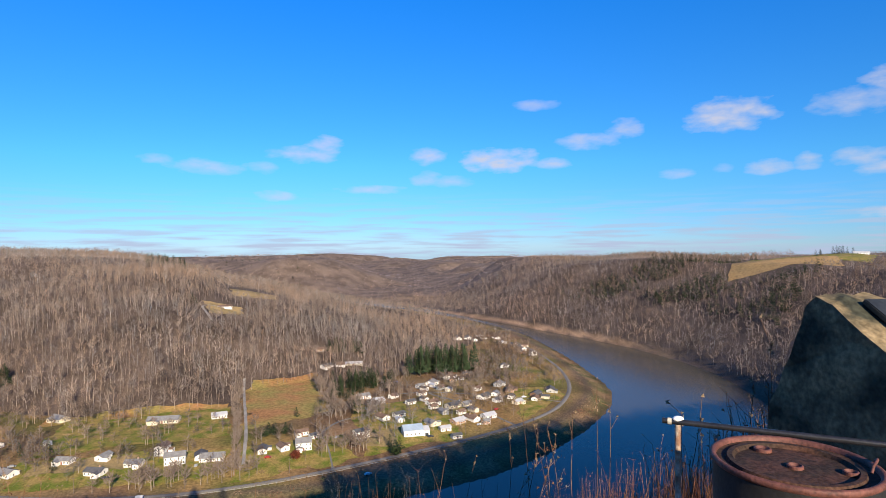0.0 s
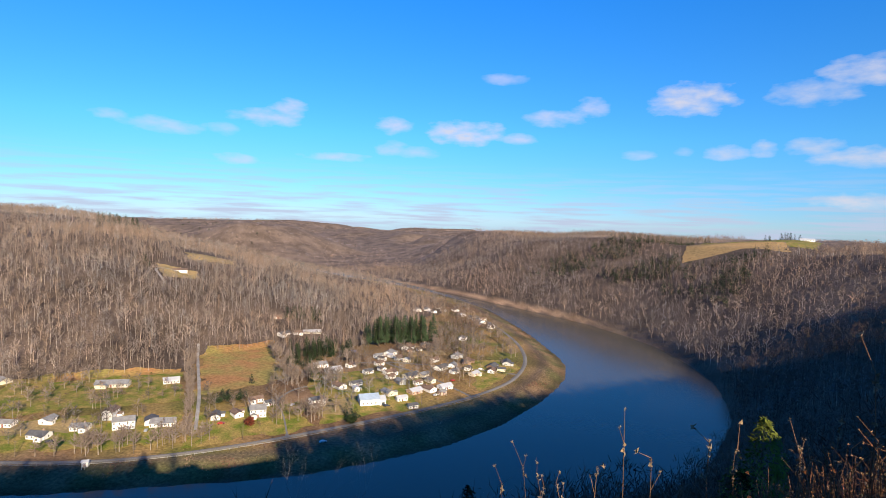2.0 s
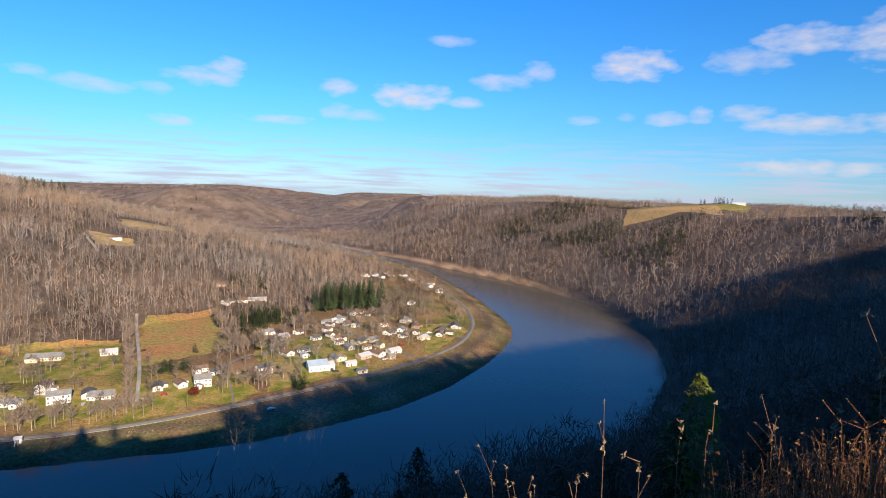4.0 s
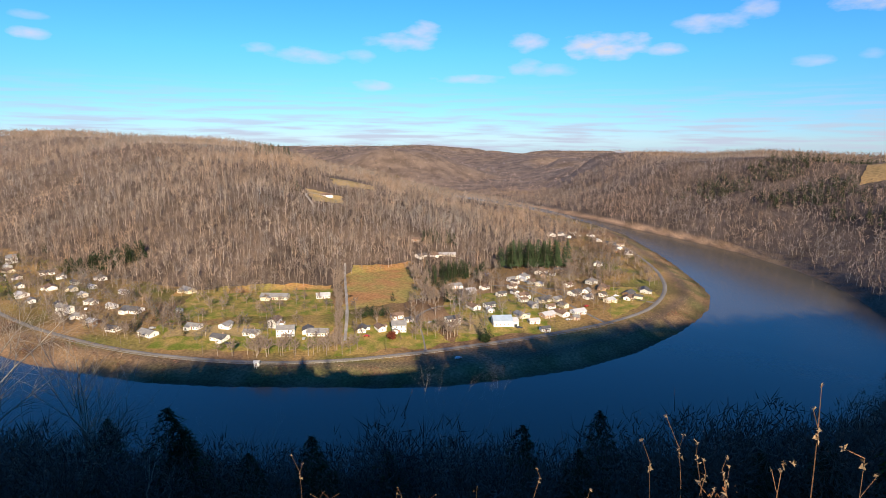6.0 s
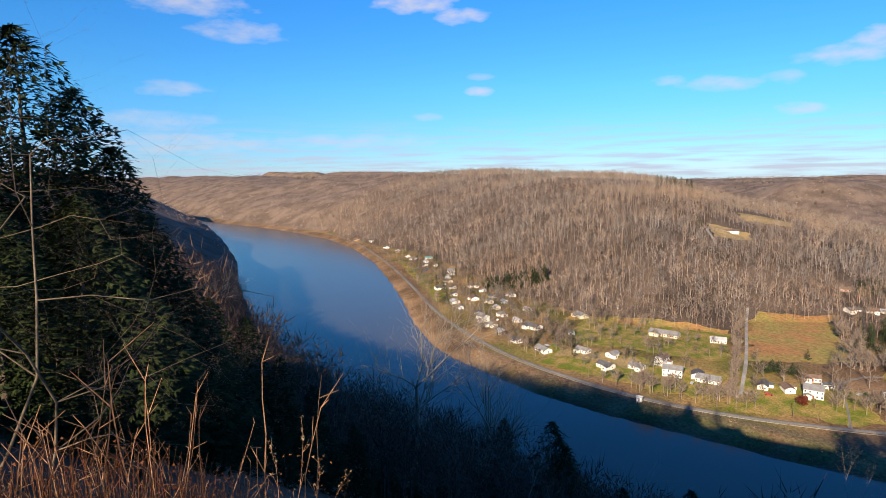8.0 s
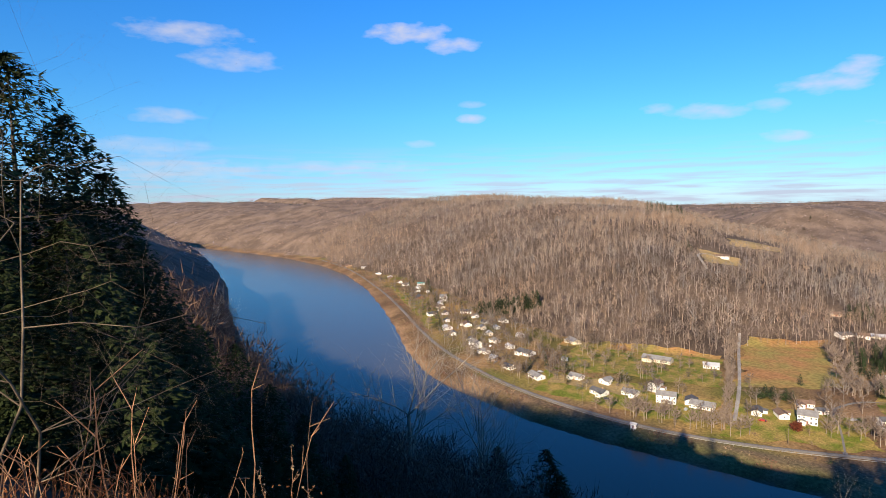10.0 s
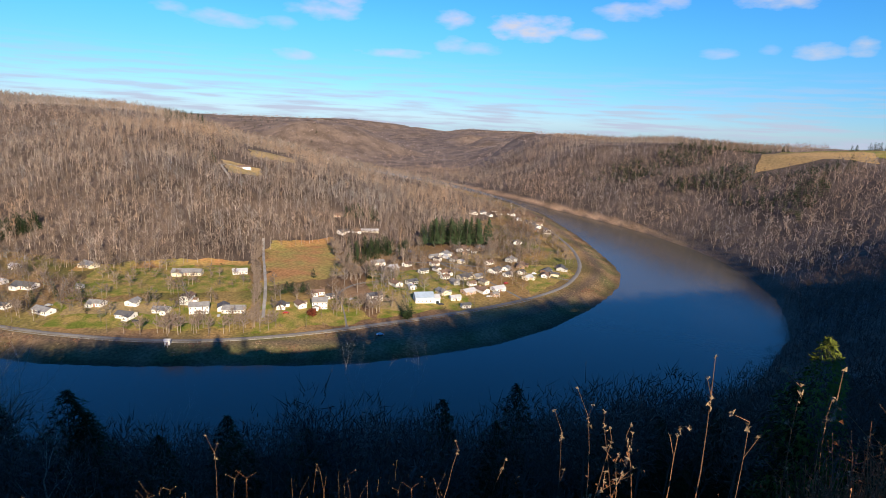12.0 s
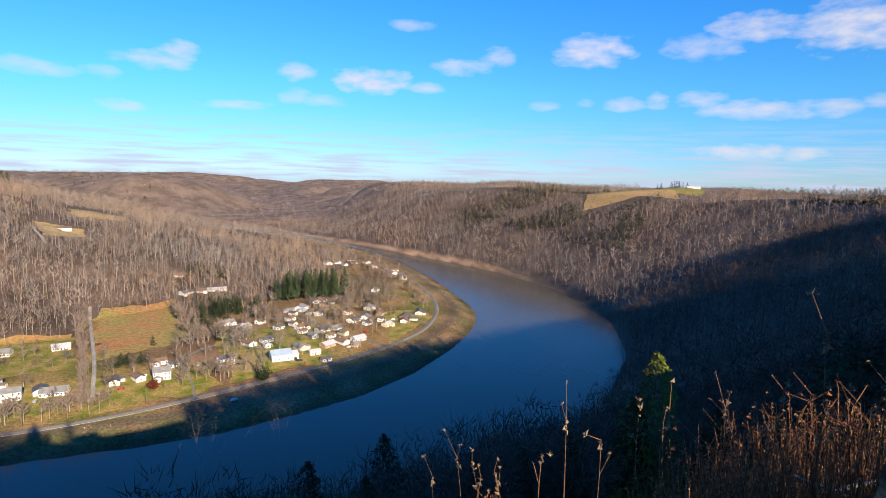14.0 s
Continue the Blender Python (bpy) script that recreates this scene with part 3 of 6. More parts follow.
# ---- village materials ----
M_siding = [material("white_siding", (0.78, 0.76, 0.72), 0.6, scale=0.4, fine=10, vary=0.10, bump=0.1),
            material("cream_siding", (0.66, 0.58, 0.44), 0.65, scale=0.4, fine=10, vary=0.12, bump=0.1),
            material("grey_siding", (0.42, 0.42, 0.41), 0.65, scale=0.4, fine=10, vary=0.12, bump=0.1),
            material("tan_brick", (0.42, 0.28, 0.19), 0.8, scale=0.6, fine=10, vary=0.2, bump=0.2),
            material("brown_siding", (0.22, 0.13, 0.08), 0.75, scale=0.5, fine=10, vary=0.2, bump=0.2)]
M_roof = [material("grey_shingles", (0.24, 0.235, 0.23), 0.9, scale=0.5, fine=14, vary=0.25, bump=0.4),
          material("brown_shingles", (0.20, 0.135, 0.10), 0.9, scale=0.5, fine=14, vary=0.25, bump=0.4),
          material("light_metal_roof", (0.50, 0.50, 0.50), 0.55, metal=0.1, scale=0.4, fine=12, vary=0.12, bump=0.15),
          material("dark_shingles", (0.11, 0.11, 0.115), 0.9, scale=0.5, fine=14, vary=0.25, bump=0.4),
          material("teal_metal_roof", (0.12, 0.30, 0.28), 0.5, metal=0.1, scale=0.4, fine=12, vary=0.15, bump=0.15)]
M_glass = material("window_glass", (0.03, 0.04, 0.05), 0.08, scale=0.5, vary=0.2, bump=0)
M_trim = material("white_trim", (0.8, 0.79, 0.76), 0.5, scale=1, vary=0.06, bump=0)
M_door = material("painted_door", (0.16, 0.05, 0.04), 0.5, scale=1, vary=0.15, bump=0)
M_block = material("concrete_block", (0.36, 0.35, 0.33), 0.9, scale=0.8, vary=0.2, bump=0.3)
M_asphalt = material("worn_asphalt", (0.20, 0.185, 0.165), 1.0, scale=0.05, fine=30, vary=0.2, bump=0.2)
M_gravel = material("gravel", (0.36, 0.33, 0.29), 0.95, scale=0.1, fine=30, vary=0.25, bump=0.4)
M_lawn = material("lawn_grass", (0.13, 0.15, 0.022), 0.95, scale=0.11, fine=10, vary=0.4, bump=0.5, second=(0.31, 0.215, 0.07))
M_hay = material("dry_hay_grass", (0.35, 0.175, 0.07), 0.95, scale=0.035, fine=12, vary=0.3, bump=0.5, second=(0.27, 0.215, 0.065))
M_gold = material("golden_stubble", (0.40, 0.25, 0.10), 0.95, scale=0.02, fine=14, vary=0.25, bump=0.4, second=(0.30, 0.20, 0.085))
M_straw = material("pale_straw_grass", (0.36, 0.25, 0.11), 0.95, scale=0.06, fine=12, vary=0.3, bump=0.5, second=(0.22, 0.17, 0.08))

_wb = box_bm(-0.5, 0.5, -0.05, 0.05, -0.65, 0.65)
WINDOW_FRAME = bpy.data.meshes.new("window")
_wb.to_mesh(WINDOW_FRAME)
WINDOW_FRAME.materials.append(M_trim)
_wb = box_bm(-0.4, 0.4, -0.07, -0.052, -0.55, 0.55)
WINDOW_PANE = bpy.data.meshes.new("pane")
_wb.to_mesh(WINDOW_PANE)
WINDOW_PANE.materials.append(M_glass)


def window(parent, m):
    shared("pane", WINDOW_PANE, shared("window", WINDOW_FRAME, parent, m))


WALL_WORDS = ("white", "cream", "grey", "tan brick", "brown")
ROOF_WORDS = ("grey shingle", "brown shingle", "pale metal", "dark shingle", "teal metal")


def house(x, y, width, turn, walls=0, roof=0, storeys=1, depth=0, kind="house", lift=0.0):
    """A gabled house with its ridge along its own x; its front faces -y."""
    w, d = width / 2, (depth or min(max(width * 0.62, 4.0), 8.5)) / 2
    h = 2.6 * storeys + 0.35
    rise = d * 0.45
    word = "two-storey " if storeys > 1 else "single-storey "
    z = min(gz(x + a, y + b) for a in (-w, w) for b in (-d, d)) + lift
    t = thing(kind, pose(x, y, z, 0, 0, turn), f"{word}{WALL_WORDS[walls]} {kind.replace('_', ' ')} with {ROOF_WORDS[roof]} gable roof", kind.replace("_", " "), "houses of the village")
    part("foundation", box_bm(-w - .05, w + .05, -d - .05, d + .05, -0.6 - lift, 0.45), M_block, t)
    part("wall", prism_bm([(-d, 0.45), (d, 0.45), (d, h), (0, h + rise), (-d, h)], -w, w), M_siding[walls], t)
    o, th, e = 0.5, 0.2, h + 0.02
    k = rise / d
    part("roof", prism_bm([(-d - o, e - o * k), (0, e + rise), (d + o, e - o * k), (d + o, e - o * k + th), (0, e + rise + th * 1.15), (-d - o, e - o * k + th)], -w - 0.4, w + 0.4), M_roof[roof], t)
    if width > 9 and int(x - y) % 2:
        part("chimney", box_bm(w * 0.3, w * 0.3 + 0.7, 0.4, 1.1, e, e + rise + 1.0, 0.03), M_siding[3], t)
    part("door", box_bm(-0.5, 0.5, -d - 0.06, -d + 0.02, 0.47, 2.45), M_door, t)
    if width > 8.5 and (int(x * 7 + y * 3) % 3):
        sx = w * (0.55 if int(x + y) % 2 else -0.55)
        ww, wd = w * 0.36, 2.6
        part("wing", box_bm(sx - ww, sx + ww, -d - wd, -d - 0.03, -0.5, 2.75), M_siding[walls], t)
        rf = part("wing_roof", prism_bm([(-ww - .4, 2.6), (0, 2.62 + ww * .5), (ww + .4, 2.6), (ww + .4, 2.78), (0, 2.82 + ww * .5), (-ww - .4, 2.78)], -wd - 0.4, d * 0.5), M_roof[roof], t)
        rf.matrix_basis = pose(sx, -d, 0, 0, 0, 90)
        window(t, pose(sx, -d - wd - 0.02, 1.6))
    else:
        part("porch_roof", box_bm(-w * 0.5, w * 0.5, -d - 1.9, -d - 0.52, 2.45, 2.6, 0.02), M_roof[roof], t)
        for sg in (-1, 1):
            part("porch_post", box_bm(sg * w * 0.46 - .07, sg * w * 0.46 + .07, -d - 1.85, -d - 1.71, -0.4, 2.45), M_trim, t)
    n = max(1, int(width / 4.2))
    for s in range(storeys):
        zz = 1.75 + 2.6 * s
        for i in range(n):
            for sg in (-1, 1):
                xx = sg * (w * (i + 0.75) / (n + 0.1))
                if abs(xx) < w - 0.6 and not (s == 0 and abs(xx) < 1.1):
                    window(t, pose(xx, -d - 0.02, zz))
        for sg in (-1, 1):
            window(t, pose(sg * (w + 0.02), 0, zz, 0, 0, 90 * sg))
    return t


# ---- fields, lawns, roads ----
def drape(name, corners, nu, nv, mat, lift, label, category, kind=""):
    """A sheet laid on the ground between four corners."""
    c = np.array(corners, float)
    u, v = np.meshgrid(np.linspace(0, 1, nu), np.linspace(0, 1, nv), indexing='ij')
    X = sum(np.multiply.outer(wgt, cc) for wgt, cc in (((1 - u) * (1 - v), c[0]), (u * (1 - v), c[1]), (u * v, c[2]), ((1 - u) * v, c[3])))
    wob = vnoise(X[..., 0], X[..., 1], 9, 31)[..., None] * 4.0 + vnoise(X[..., 0], X[..., 1], 3, 32)[..., None] * 1.2
    X = X + wob * np.stack([np.where((u == 0) | (u == 1), 1, 0), np.where((v == 0) | (v == 1), 1, 0)], -1)
    Z = ground_z(X[..., 0], X[..., 1]) + lift
    i = np.arange(nu * nv).reshape(nu, nv)
    q = np.stack([i[:-1, :-1], i[1:, :-1], i[1:, 1:], i[:-1, 1:]], -1).reshape(-1, 4)
    n0 = np.cross(c[1] - c[0], c[3] - c[0])
    ob = mesh_object(name, np.concatenate([X.reshape(-1, 2), Z.reshape(-1, 1)], 1), q if n0 > 0 else q[:, ::-1], [mat], shade=True)
    return tagged(ob, label, category, kind=kind)


def strip(name, line, width, mat, lift, label, category, kind="", step=4.0):
    """A road or path along a line, laid on the ground."""
    pts = [np.array(p, float) for p in line]
    for _ in range(2):
        out = [pts[0]]
        for a, b in zip(pts[:-1], pts[1:]):
            out += [a * .75 + b * .25, a * .25 + b * .75]
        pts = out + [pts[-1]]
    dense = []
    for a, b in zip(pts[:-1], pts[1:]):
        n = max(1, int(np.linalg.norm(b - a) / step))
        dense += [a + (b - a) * k / n for k in range(n)]
    P = np.array(dense + [pts[-1]])
    tan = np.gradient(P, axis=0)
    tan /= np.linalg.norm(tan, axis=1)[:, None] + 1e-9
    nor = np.stack([-tan[:, 1], tan[:, 0]], 1)
    cols = np.linspace(-0.5, 0.5, 4)
    X = P[:, None, :] + nor[:, None, :] * (cols * width)[None, :, None]
    Z = ground_z(X[..., 0], X[..., 1]).max(1, keepdims=True) + lift + np.zeros_like(X[..., 0])
    Z[:, 0] -= 0.5
    Z[:, -1] -= 0.5
    i = np.arange(X.shape[0] * 4).reshape(-1, 4)
    q = np.stack([i[:-1, :-1], i[:-1, 1:], i[1:, 1:], i[1:, :-1]], -1).reshape(-1, 4)[:, ::-1]
    return tagged(mesh_object(name, np.concatenate([X.reshape(-1, 2), Z.reshape(-1, 1)], 1), q, [mat], shade=True), label, category, kind=kind), P, nor


ROAD = [(-1160, 705), (-973, 655), (-718, 538), (-545, 445), (-453, 391), (-367, 346), (-288, 319), (-232, 309), (-167, 308), (-115, 322), (-66, 345),
        (-30, 366), (11, 392), (55, 427), (89, 464), (108, 500), (124, 549), (130, 614), (128, 665), (120, 738), (104, 805)]
road, road_p, road_n = strip("road", ROAD, 4.2, M_asphalt, 0.35, "pale worn asphalt road following the river bank", "road", "structure")
strip("lane", [(-122, 350), (-140, 410), (-178, 514), (-188, 545)], 2.4, M_gravel, 0.7, "narrow gravel lane beside the hay field", "lane", "structure")
strip("lane", [(-262, 652), (-268, 665), (-281, 684), (-293, 699), (-288, 716), (-276, 722)], 3.0, M_gravel, 0.4, "pale gravel drive up the wooded hill", "lane", "structure")
strip("lane", [(104, 495), (60, 500), (25, 505), (-15, 515), (-45, 505)], 3.5, M_asphalt, 0.3, "narrow village street", "lane", "structure")
strip("lane", [(55, 430), (40, 450), (20, 475), (-5, 500), (-15, 515)], 3.5, M_asphalt, 0.3, "narrow village street", "lane", "structure")
strip("lane", [(-66, 345), (-76, 380), (-86, 400), (-78, 430), (-60, 440)], 3.0, M_asphalt, 0.3, "narrow drive between lawns", "lane", "structure")
drape("hay_field", [(-180, 530), (-131, 566), (-86, 453), (-141, 409)], 22, 40, M_hay, 0.3, "sloping orange and olive hay field", "field")
drape("lawn", [(-283, 428), (-174, 467), (-148, 396), (-259, 360)], 30, 26, M_lawn, 0.3, "patchy green and straw lawn", "lawn")
drape("lawn", [(-262, 356), (-140, 372), (-135, 330), (-245, 316)], 30, 16, M_lawn, 0.28, "patchy green lawn below the road houses", "lawn")
drape("lawn", [(-132, 372), (-70, 400), (-52, 360), (-120, 328)], 20, 16, M_lawn, 0.28, "green lawn round the white houses", "lawn")
drape("lawn", [(-75, 470), (-15, 485), (20, 402), (-48, 366)], 22, 26, M_lawn, 0.28, "green lawn round the barn", "lawn")
drape("lawn", [(60, 520), (100, 540), (112, 516), (62, 440)], 16, 20, M_lawn, 0.28, "green roadside lawn", "lawn")
drape("lawn", [(-720, 560), (-480, 460), (-440, 395), (-600, 488)], 30, 16, M_lawn, 0.28, "green lawn between the cottages", "lawn")
drape("hay_field", [(-302, 436), (-178, 476), (-174, 460), (-296, 418)], 40, 8, M_hay, 0.26, "orange rough grass along the forest foot", "field")
drape("hay_field", [(-180, 545), (-128, 578), (-126, 566), (-178, 530)], 26, 6, M_hay, 0.22, "orange rough grass above the hay field", "field")
drape("straw_field", [(-250, 352), (-195, 362), (-190, 346), (-244, 336)], 20, 10, M_straw, 0.36, "dry straw-coloured yard between houses", "field")
drape("straw_field", [(-60, 400), (-36, 412), (-28, 384), (-52, 376)], 14, 12, M_straw, 0.36, "dry straw-coloured yard beside the barn", "field")
drape("straw_field", [(-5, 575), (40, 585), (46, 545), (8, 530)], 14, 12, M_straw, 0.3, "dry straw-coloured paddock", "field")
drape("straw_field", [(-322, 872), (-258, 896), (-240, 842), (-296, 822)], 20, 14, M_straw, 0.5, "straw-coloured hilltop clearing", "field")
drape("straw_field", [(-299, 724), (-262, 752), (-250, 722), (-276, 684)], 14, 12, M_straw, 0.5, "straw-coloured clearing round the hill house", "field")
drape("hay_field", [(432, 862), (481, 945), (620, 900), (566, 800)], 30, 26, M_gold, 0.6, "golden mown field on the far ridge", "field")
drape("hay_field", [(500, 955), (650, 1085), (850, 1095), (620, 820)], 26, 26, M_lawn, 0.6, "green pasture beside the ridge farm", "field")

drape("straw_field", [(-630, 2330), (-430, 2350), (-410, 2540), (-640, 2540)], 20, 16, M_straw, 1.2, "pale distant field on the skyline", "field")

# ---- houses, street by street: x, y, width ----
UPRIVER = [(-994, 669, 22), (-928, 660, 9), (-838, 630, 13), (-778, 609, 10), (-690, 570, 12), (-669, 583, 11), (-628, 541, 9), (-587, 510, 17),
           (-541, 510, 12), (-508, 476, 10), (-490, 444, 12), (-425, 406, 11), (-461, 470, 12), (-434, 459, 9), (-392, 458, 11), (-416, 426, 13),
           (-391, 423, 9), (-368, 408, 8), (-371, 385, 6), (-352, 371, 12), (-332, 362, 9), (-299, 377, 15), (-289, 433, 13), (-288, 342, 9)]
MIDDLE = [(-233, 353, 10), (-205, 338, 11), (-212, 358, 9), (-188, 349, 10), (-179, 366, 10), (-144, 358, 14), (-171, 439, 11), (-116, 369, 9),
          (-104, 373, 9), (-98, 398, 9), (-88, 392, 6), (-119, 593, 12), (-55, 477, 13), (-68, 493, 11), (-42, 494, 8),
          (-56, 394, 10), (-45, 432, 11), (-33, 439, 9)]
BEND = [(-20, 529, 8), (-18, 502, 8), (-10, 541, 12), (-1, 523, 8), (7, 566, 14), (25, 576, 11), (-8, 473, 10), (9, 465, 12), (1, 448, 9),
        (20, 470, 9), (-8, 422, 10), (2, 412, 8), (12, 429, 11), (23, 436, 11), (36, 444, 11), (36, 493, 12), (47, 485, 8), (53, 536, 11),
        (62, 519, 12), (64, 483, 9), (84, 510, 12), (100, 526, 12), (10, 399, 7), (25, 456, 8), (-16, 519, 7), (-8, 531, 6), (10, 551, 7), (19, 560, 6), (32, 518, 8), (81, 496, 9), (91, 502, 7), (-7, 460, 7), (-26, 474, 8), (6, 516, 6), (15, 449, 7), (33, 430, 6),
        (-15, 483, 7), (47, 503, 8), (60, 497, 7), (-32, 426, 6)]
COTTAGES = [(-720, 583, 10), (-648, 560, 9), (-610, 545, 8), (-560, 528, 9), (-525, 490, 8), (-478, 455, 9), (-450, 430, 8), (-405, 442, 9), (-378, 430, 7), (-402, 392, 8), (-346, 392, 9), (-322, 384, 8), (-312, 352, 9), (-338, 418, 8)]
DOWNRIVER = [(23, 792, 15), (38, 803, 15), (56, 835, 12), (80, 826, 13), (84, 787, 12), (96, 769, 12), (104, 741, 13), (111, 766, 9), (67, 618, 10), (101, 716, 11), (113, 708, 10), (60, 815, 9), (100, 756, 8), (45, 790, 9)]
rng_h = random.Random(11)
for group in (UPRIVER, MIDDLE, BEND, DOWNRIVER, COTTAGES):
    for hx, hy, hw in group:
        k = int(np.argmin(np.hypot(road_p[:, 0] - hx, road_p[:, 1] - hy)))
        turn = math.degrees(math.atan2(road_n[k, 1], road_n[k, 0])) - 90
        turn = (turn + 90) % 180 - 90 + rng_h.uniform(-12, 12) + (90 if rng_h.random() < 0.22 else 0)
        wl_ = rng_h.choices(range(5), (76, 10, 6, 4, 4))[0]
        rf_ = 4 if (hx, hy) == (-669, 583) else rng_h.choices(range(4), (38, 18, 20, 24))[0]
        small = hw < 7
        house(hx, hy, hw, turn, wl_, rf_, 2 if (hw > 8.5 and rng_h.random() < 0.12) else 1, 0, "shed" if small else "house")
house(-208, 428, 22, 8, 1, 0, 1, 9)                        # long ranch above the lawn
house(-94, 608, 20, 14, 1, 2, 1, 7)
house(-106, 597, 9, 20, 0, 1, 1, 7)
house(-135, 638, 8, 15, 3, 1, 1, 6)
house(-162, 305, 3, 10, 0, 2, 1, 2.4, "shed")
house(-262, 380, 4, 0, 0, 0, 1, 3, "shed")
house(-258, 338, 13, -20, 0, 0, 1, 7)
house(-165, 353, 12, 20, 0, 0, 2, 8)
house(-152, 360, 9, 110, 0, 3, 1, 7)
house(-91, 375, 10, 14, 0, 0, 2, 9)
house(-278, 727, 24, 22, 0, 1, 1, 8, lift=2.5)


M_blue_roof = material("pale_blue_metal", (0.38, 0.47, 0.56), 0.45, metal=0.2, scale=0.4, fine=12, vary=0.12, bump=0.15)


def barn(x, y, turn):
    z = min(gz(x + a, y + b) for a in (-8, 8) for b in (-5, 5))
    t = thing("barn", pose(x, y, z, 0, 0, turn), "large white barn with pale blue metal roof and garage wing", "barn")
    part("wall", prism_bm([(-5, -.4), (5, -.4), (5, 5), (0, 7.6), (-5, 5)], -8, 6), M_siding[0], t)
    part("roof", prism_bm([(-5.6, 4.7), (0, 7.65), (5.6, 4.7), (5.6, 4.95), (0, 7.95), (-5.6, 4.95)], -8.5, 6.0), M_blue_roof, t, "pale blue metal roof")
    part("wing", box_bm(6.02, 10, -6, 3, -.4, 4.2), M_siding[0], t)
    part("wing_roof", prism_bm([(-6.4, 4.2), (-1.5, 6.3), (3.4, 4.2), (3.4, 4.4), (-1.5, 6.55), (-6.4, 4.4)], 6.05, 10.4), M_roof[2], t)
    # flat dark panel in place of the shade inside an open doorway
    part("doorway_shade", box_bm(6.8, 9.2, -6.08, -6.02, -0.3, 2.6), M_glass, t, "dark panel painting the shade of an open garage doorway")
    for xx in (-6, -3, 0, 3):
        window(t, pose(xx, -5.02, 2.2))
    return t


barn(-20, 403, 16)


# ---- ridge farm ----
house(742, 1010, 24, -25, 0, 2, 2, 10, "farmhouse")
house(790, 1030, 14, 40, 2, 0, 1, 9, "farm_shed")


# ---- cars, poles, guard rail ----
def car_parts(t, paint):
    body = [(-2.2, .35), (2.2, .35), (2.25, .75), (1.25, .92), (.55, 1.42), (-1.1, 1.45), (-1.75, .95), (-2.25, .85)]
    bm = bmesh.new()
    a = [bm.verts.new((x, -.86, z)) for x, z in body]
    b = [bm.verts.new((x, .86, z)) for x, z in body]
    bm.faces.new(a)
    bm.faces.new(b[::-1])
    for i in range(len(a)):
        j = (i + 1) % len(a)
        bm.faces.new((a[j], a[i], b[i], b[j]))
    bmesh.ops.recalc_face_normals(bm, faces=bm.faces[:])
    bmesh.ops.bevel(bm, geom=bm.edges[:], offset=0.06, segments=2, affect='EDGES')
    part("body", bm, paint, t)
    for sg in (-1, 1):
        part("side_window", prism_bm([(.98, 0), (1.36, .1), (1.36, .9), (.98, 1.4)], -.01, .01), M_glass, t).matrix_basis = pose(-0.95 if sg > 0 else .3, sg * .872, 0, 0, 0, 90 * sg) @ pose(0, 0, 0)
        for xx in (-1.35, 1.4):
            bm = bmesh.new()
            bmesh.ops.create_cone(bm, cap_ends=True, segments=16, radius1=.33, radius2=.33, depth=.22, matrix=Matrix.Translation((xx, sg * .8, .33)) @ Matrix.Rotation(math.pi / 2, 4, 'X'))
            part("wheel", bm, M_drum_black, t)


M_drum_black = material("black_tyre", (0.02, 0.02, 0.02), 0.85, scale=5, vary=0.2, bump=0.1)
M_paint = [material("white_car_paint", (0.7, 0.7, 0.7), 0.3, scale=1, vary=0.05, bump=0), material("dark_car_paint", (0.04, 0.045, 0.06), 0.25, scale=1, vary=0.1, bump=0),
           material("red_car_paint", (0.30, 0.03, 0.025), 0.3, scale=1, vary=0.1, bump=0), material("silver_car_paint", (0.4, 0.41, 0.42), 0.3, metal=0.4, scale=1, vary=0.05, bump=0)]
for i, (cx, cy, ct, cp) in enumerate(((-44, 338, 25, 0), (-196, 332, 10, 1), (-150, 348, 100, 3), (-110, 360, 15, 2), (-72, 392, 70, 3), (-8, 398, 20, 1), (28, 425, 30, 0), (44, 462, 40, 2),
                                      (15, 480, 60, 3), (72, 500, 10, 0), (-30, 475, 0, 1), (-262, 348, 30, 3), (-340, 378, 120, 0), (-440, 448, 140, 1), (-500, 462, 150, 0))):
    word = ("white", "dark blue", "red", "silver")[cp]
    ob = thing("car", pose(cx, cy, gz(cx, cy) + 0.28, 0, 0, ct), f"small {word} car parked on the grass", "car", "parked cars")
    car_parts(ob, M_paint[cp])

M_polewood = material("weathered_pole_wood", (0.17, 0.13, 0.10), 0.9, scale=1, fine=8, vary=0.3, bump=0.3)
for i in range(12, len(road_p) - 10, 13):
    px, py = road_p[i] + road_n[i] * (6.0 if i % 2 else 6.3)
    if not inside(np.array([px]), np.array([py]), PENINSULA)[0]:
        px, py = road_p[i] - road_n[i] * 6.0
    ob = thing("utility_pole", pose(px, py, gz(px, py) - 0.3), "weathered wooden utility pole with crossarm beside the road", "pole", "utility poles")
    bm = bmesh.new()
    bmesh.ops.create_cone(bm, cap_ends=True, segments=8, radius1=.17, radius2=.11, depth=9.5, matrix=Matrix.Translation((0, 0, 4.75)))
    part("pole", bm, M_polewood, ob)
    part("crossarm", box_bm(-1.1, 1.1, -.18, -.05, 8.6, 8.75, .01), M_polewood, ob)

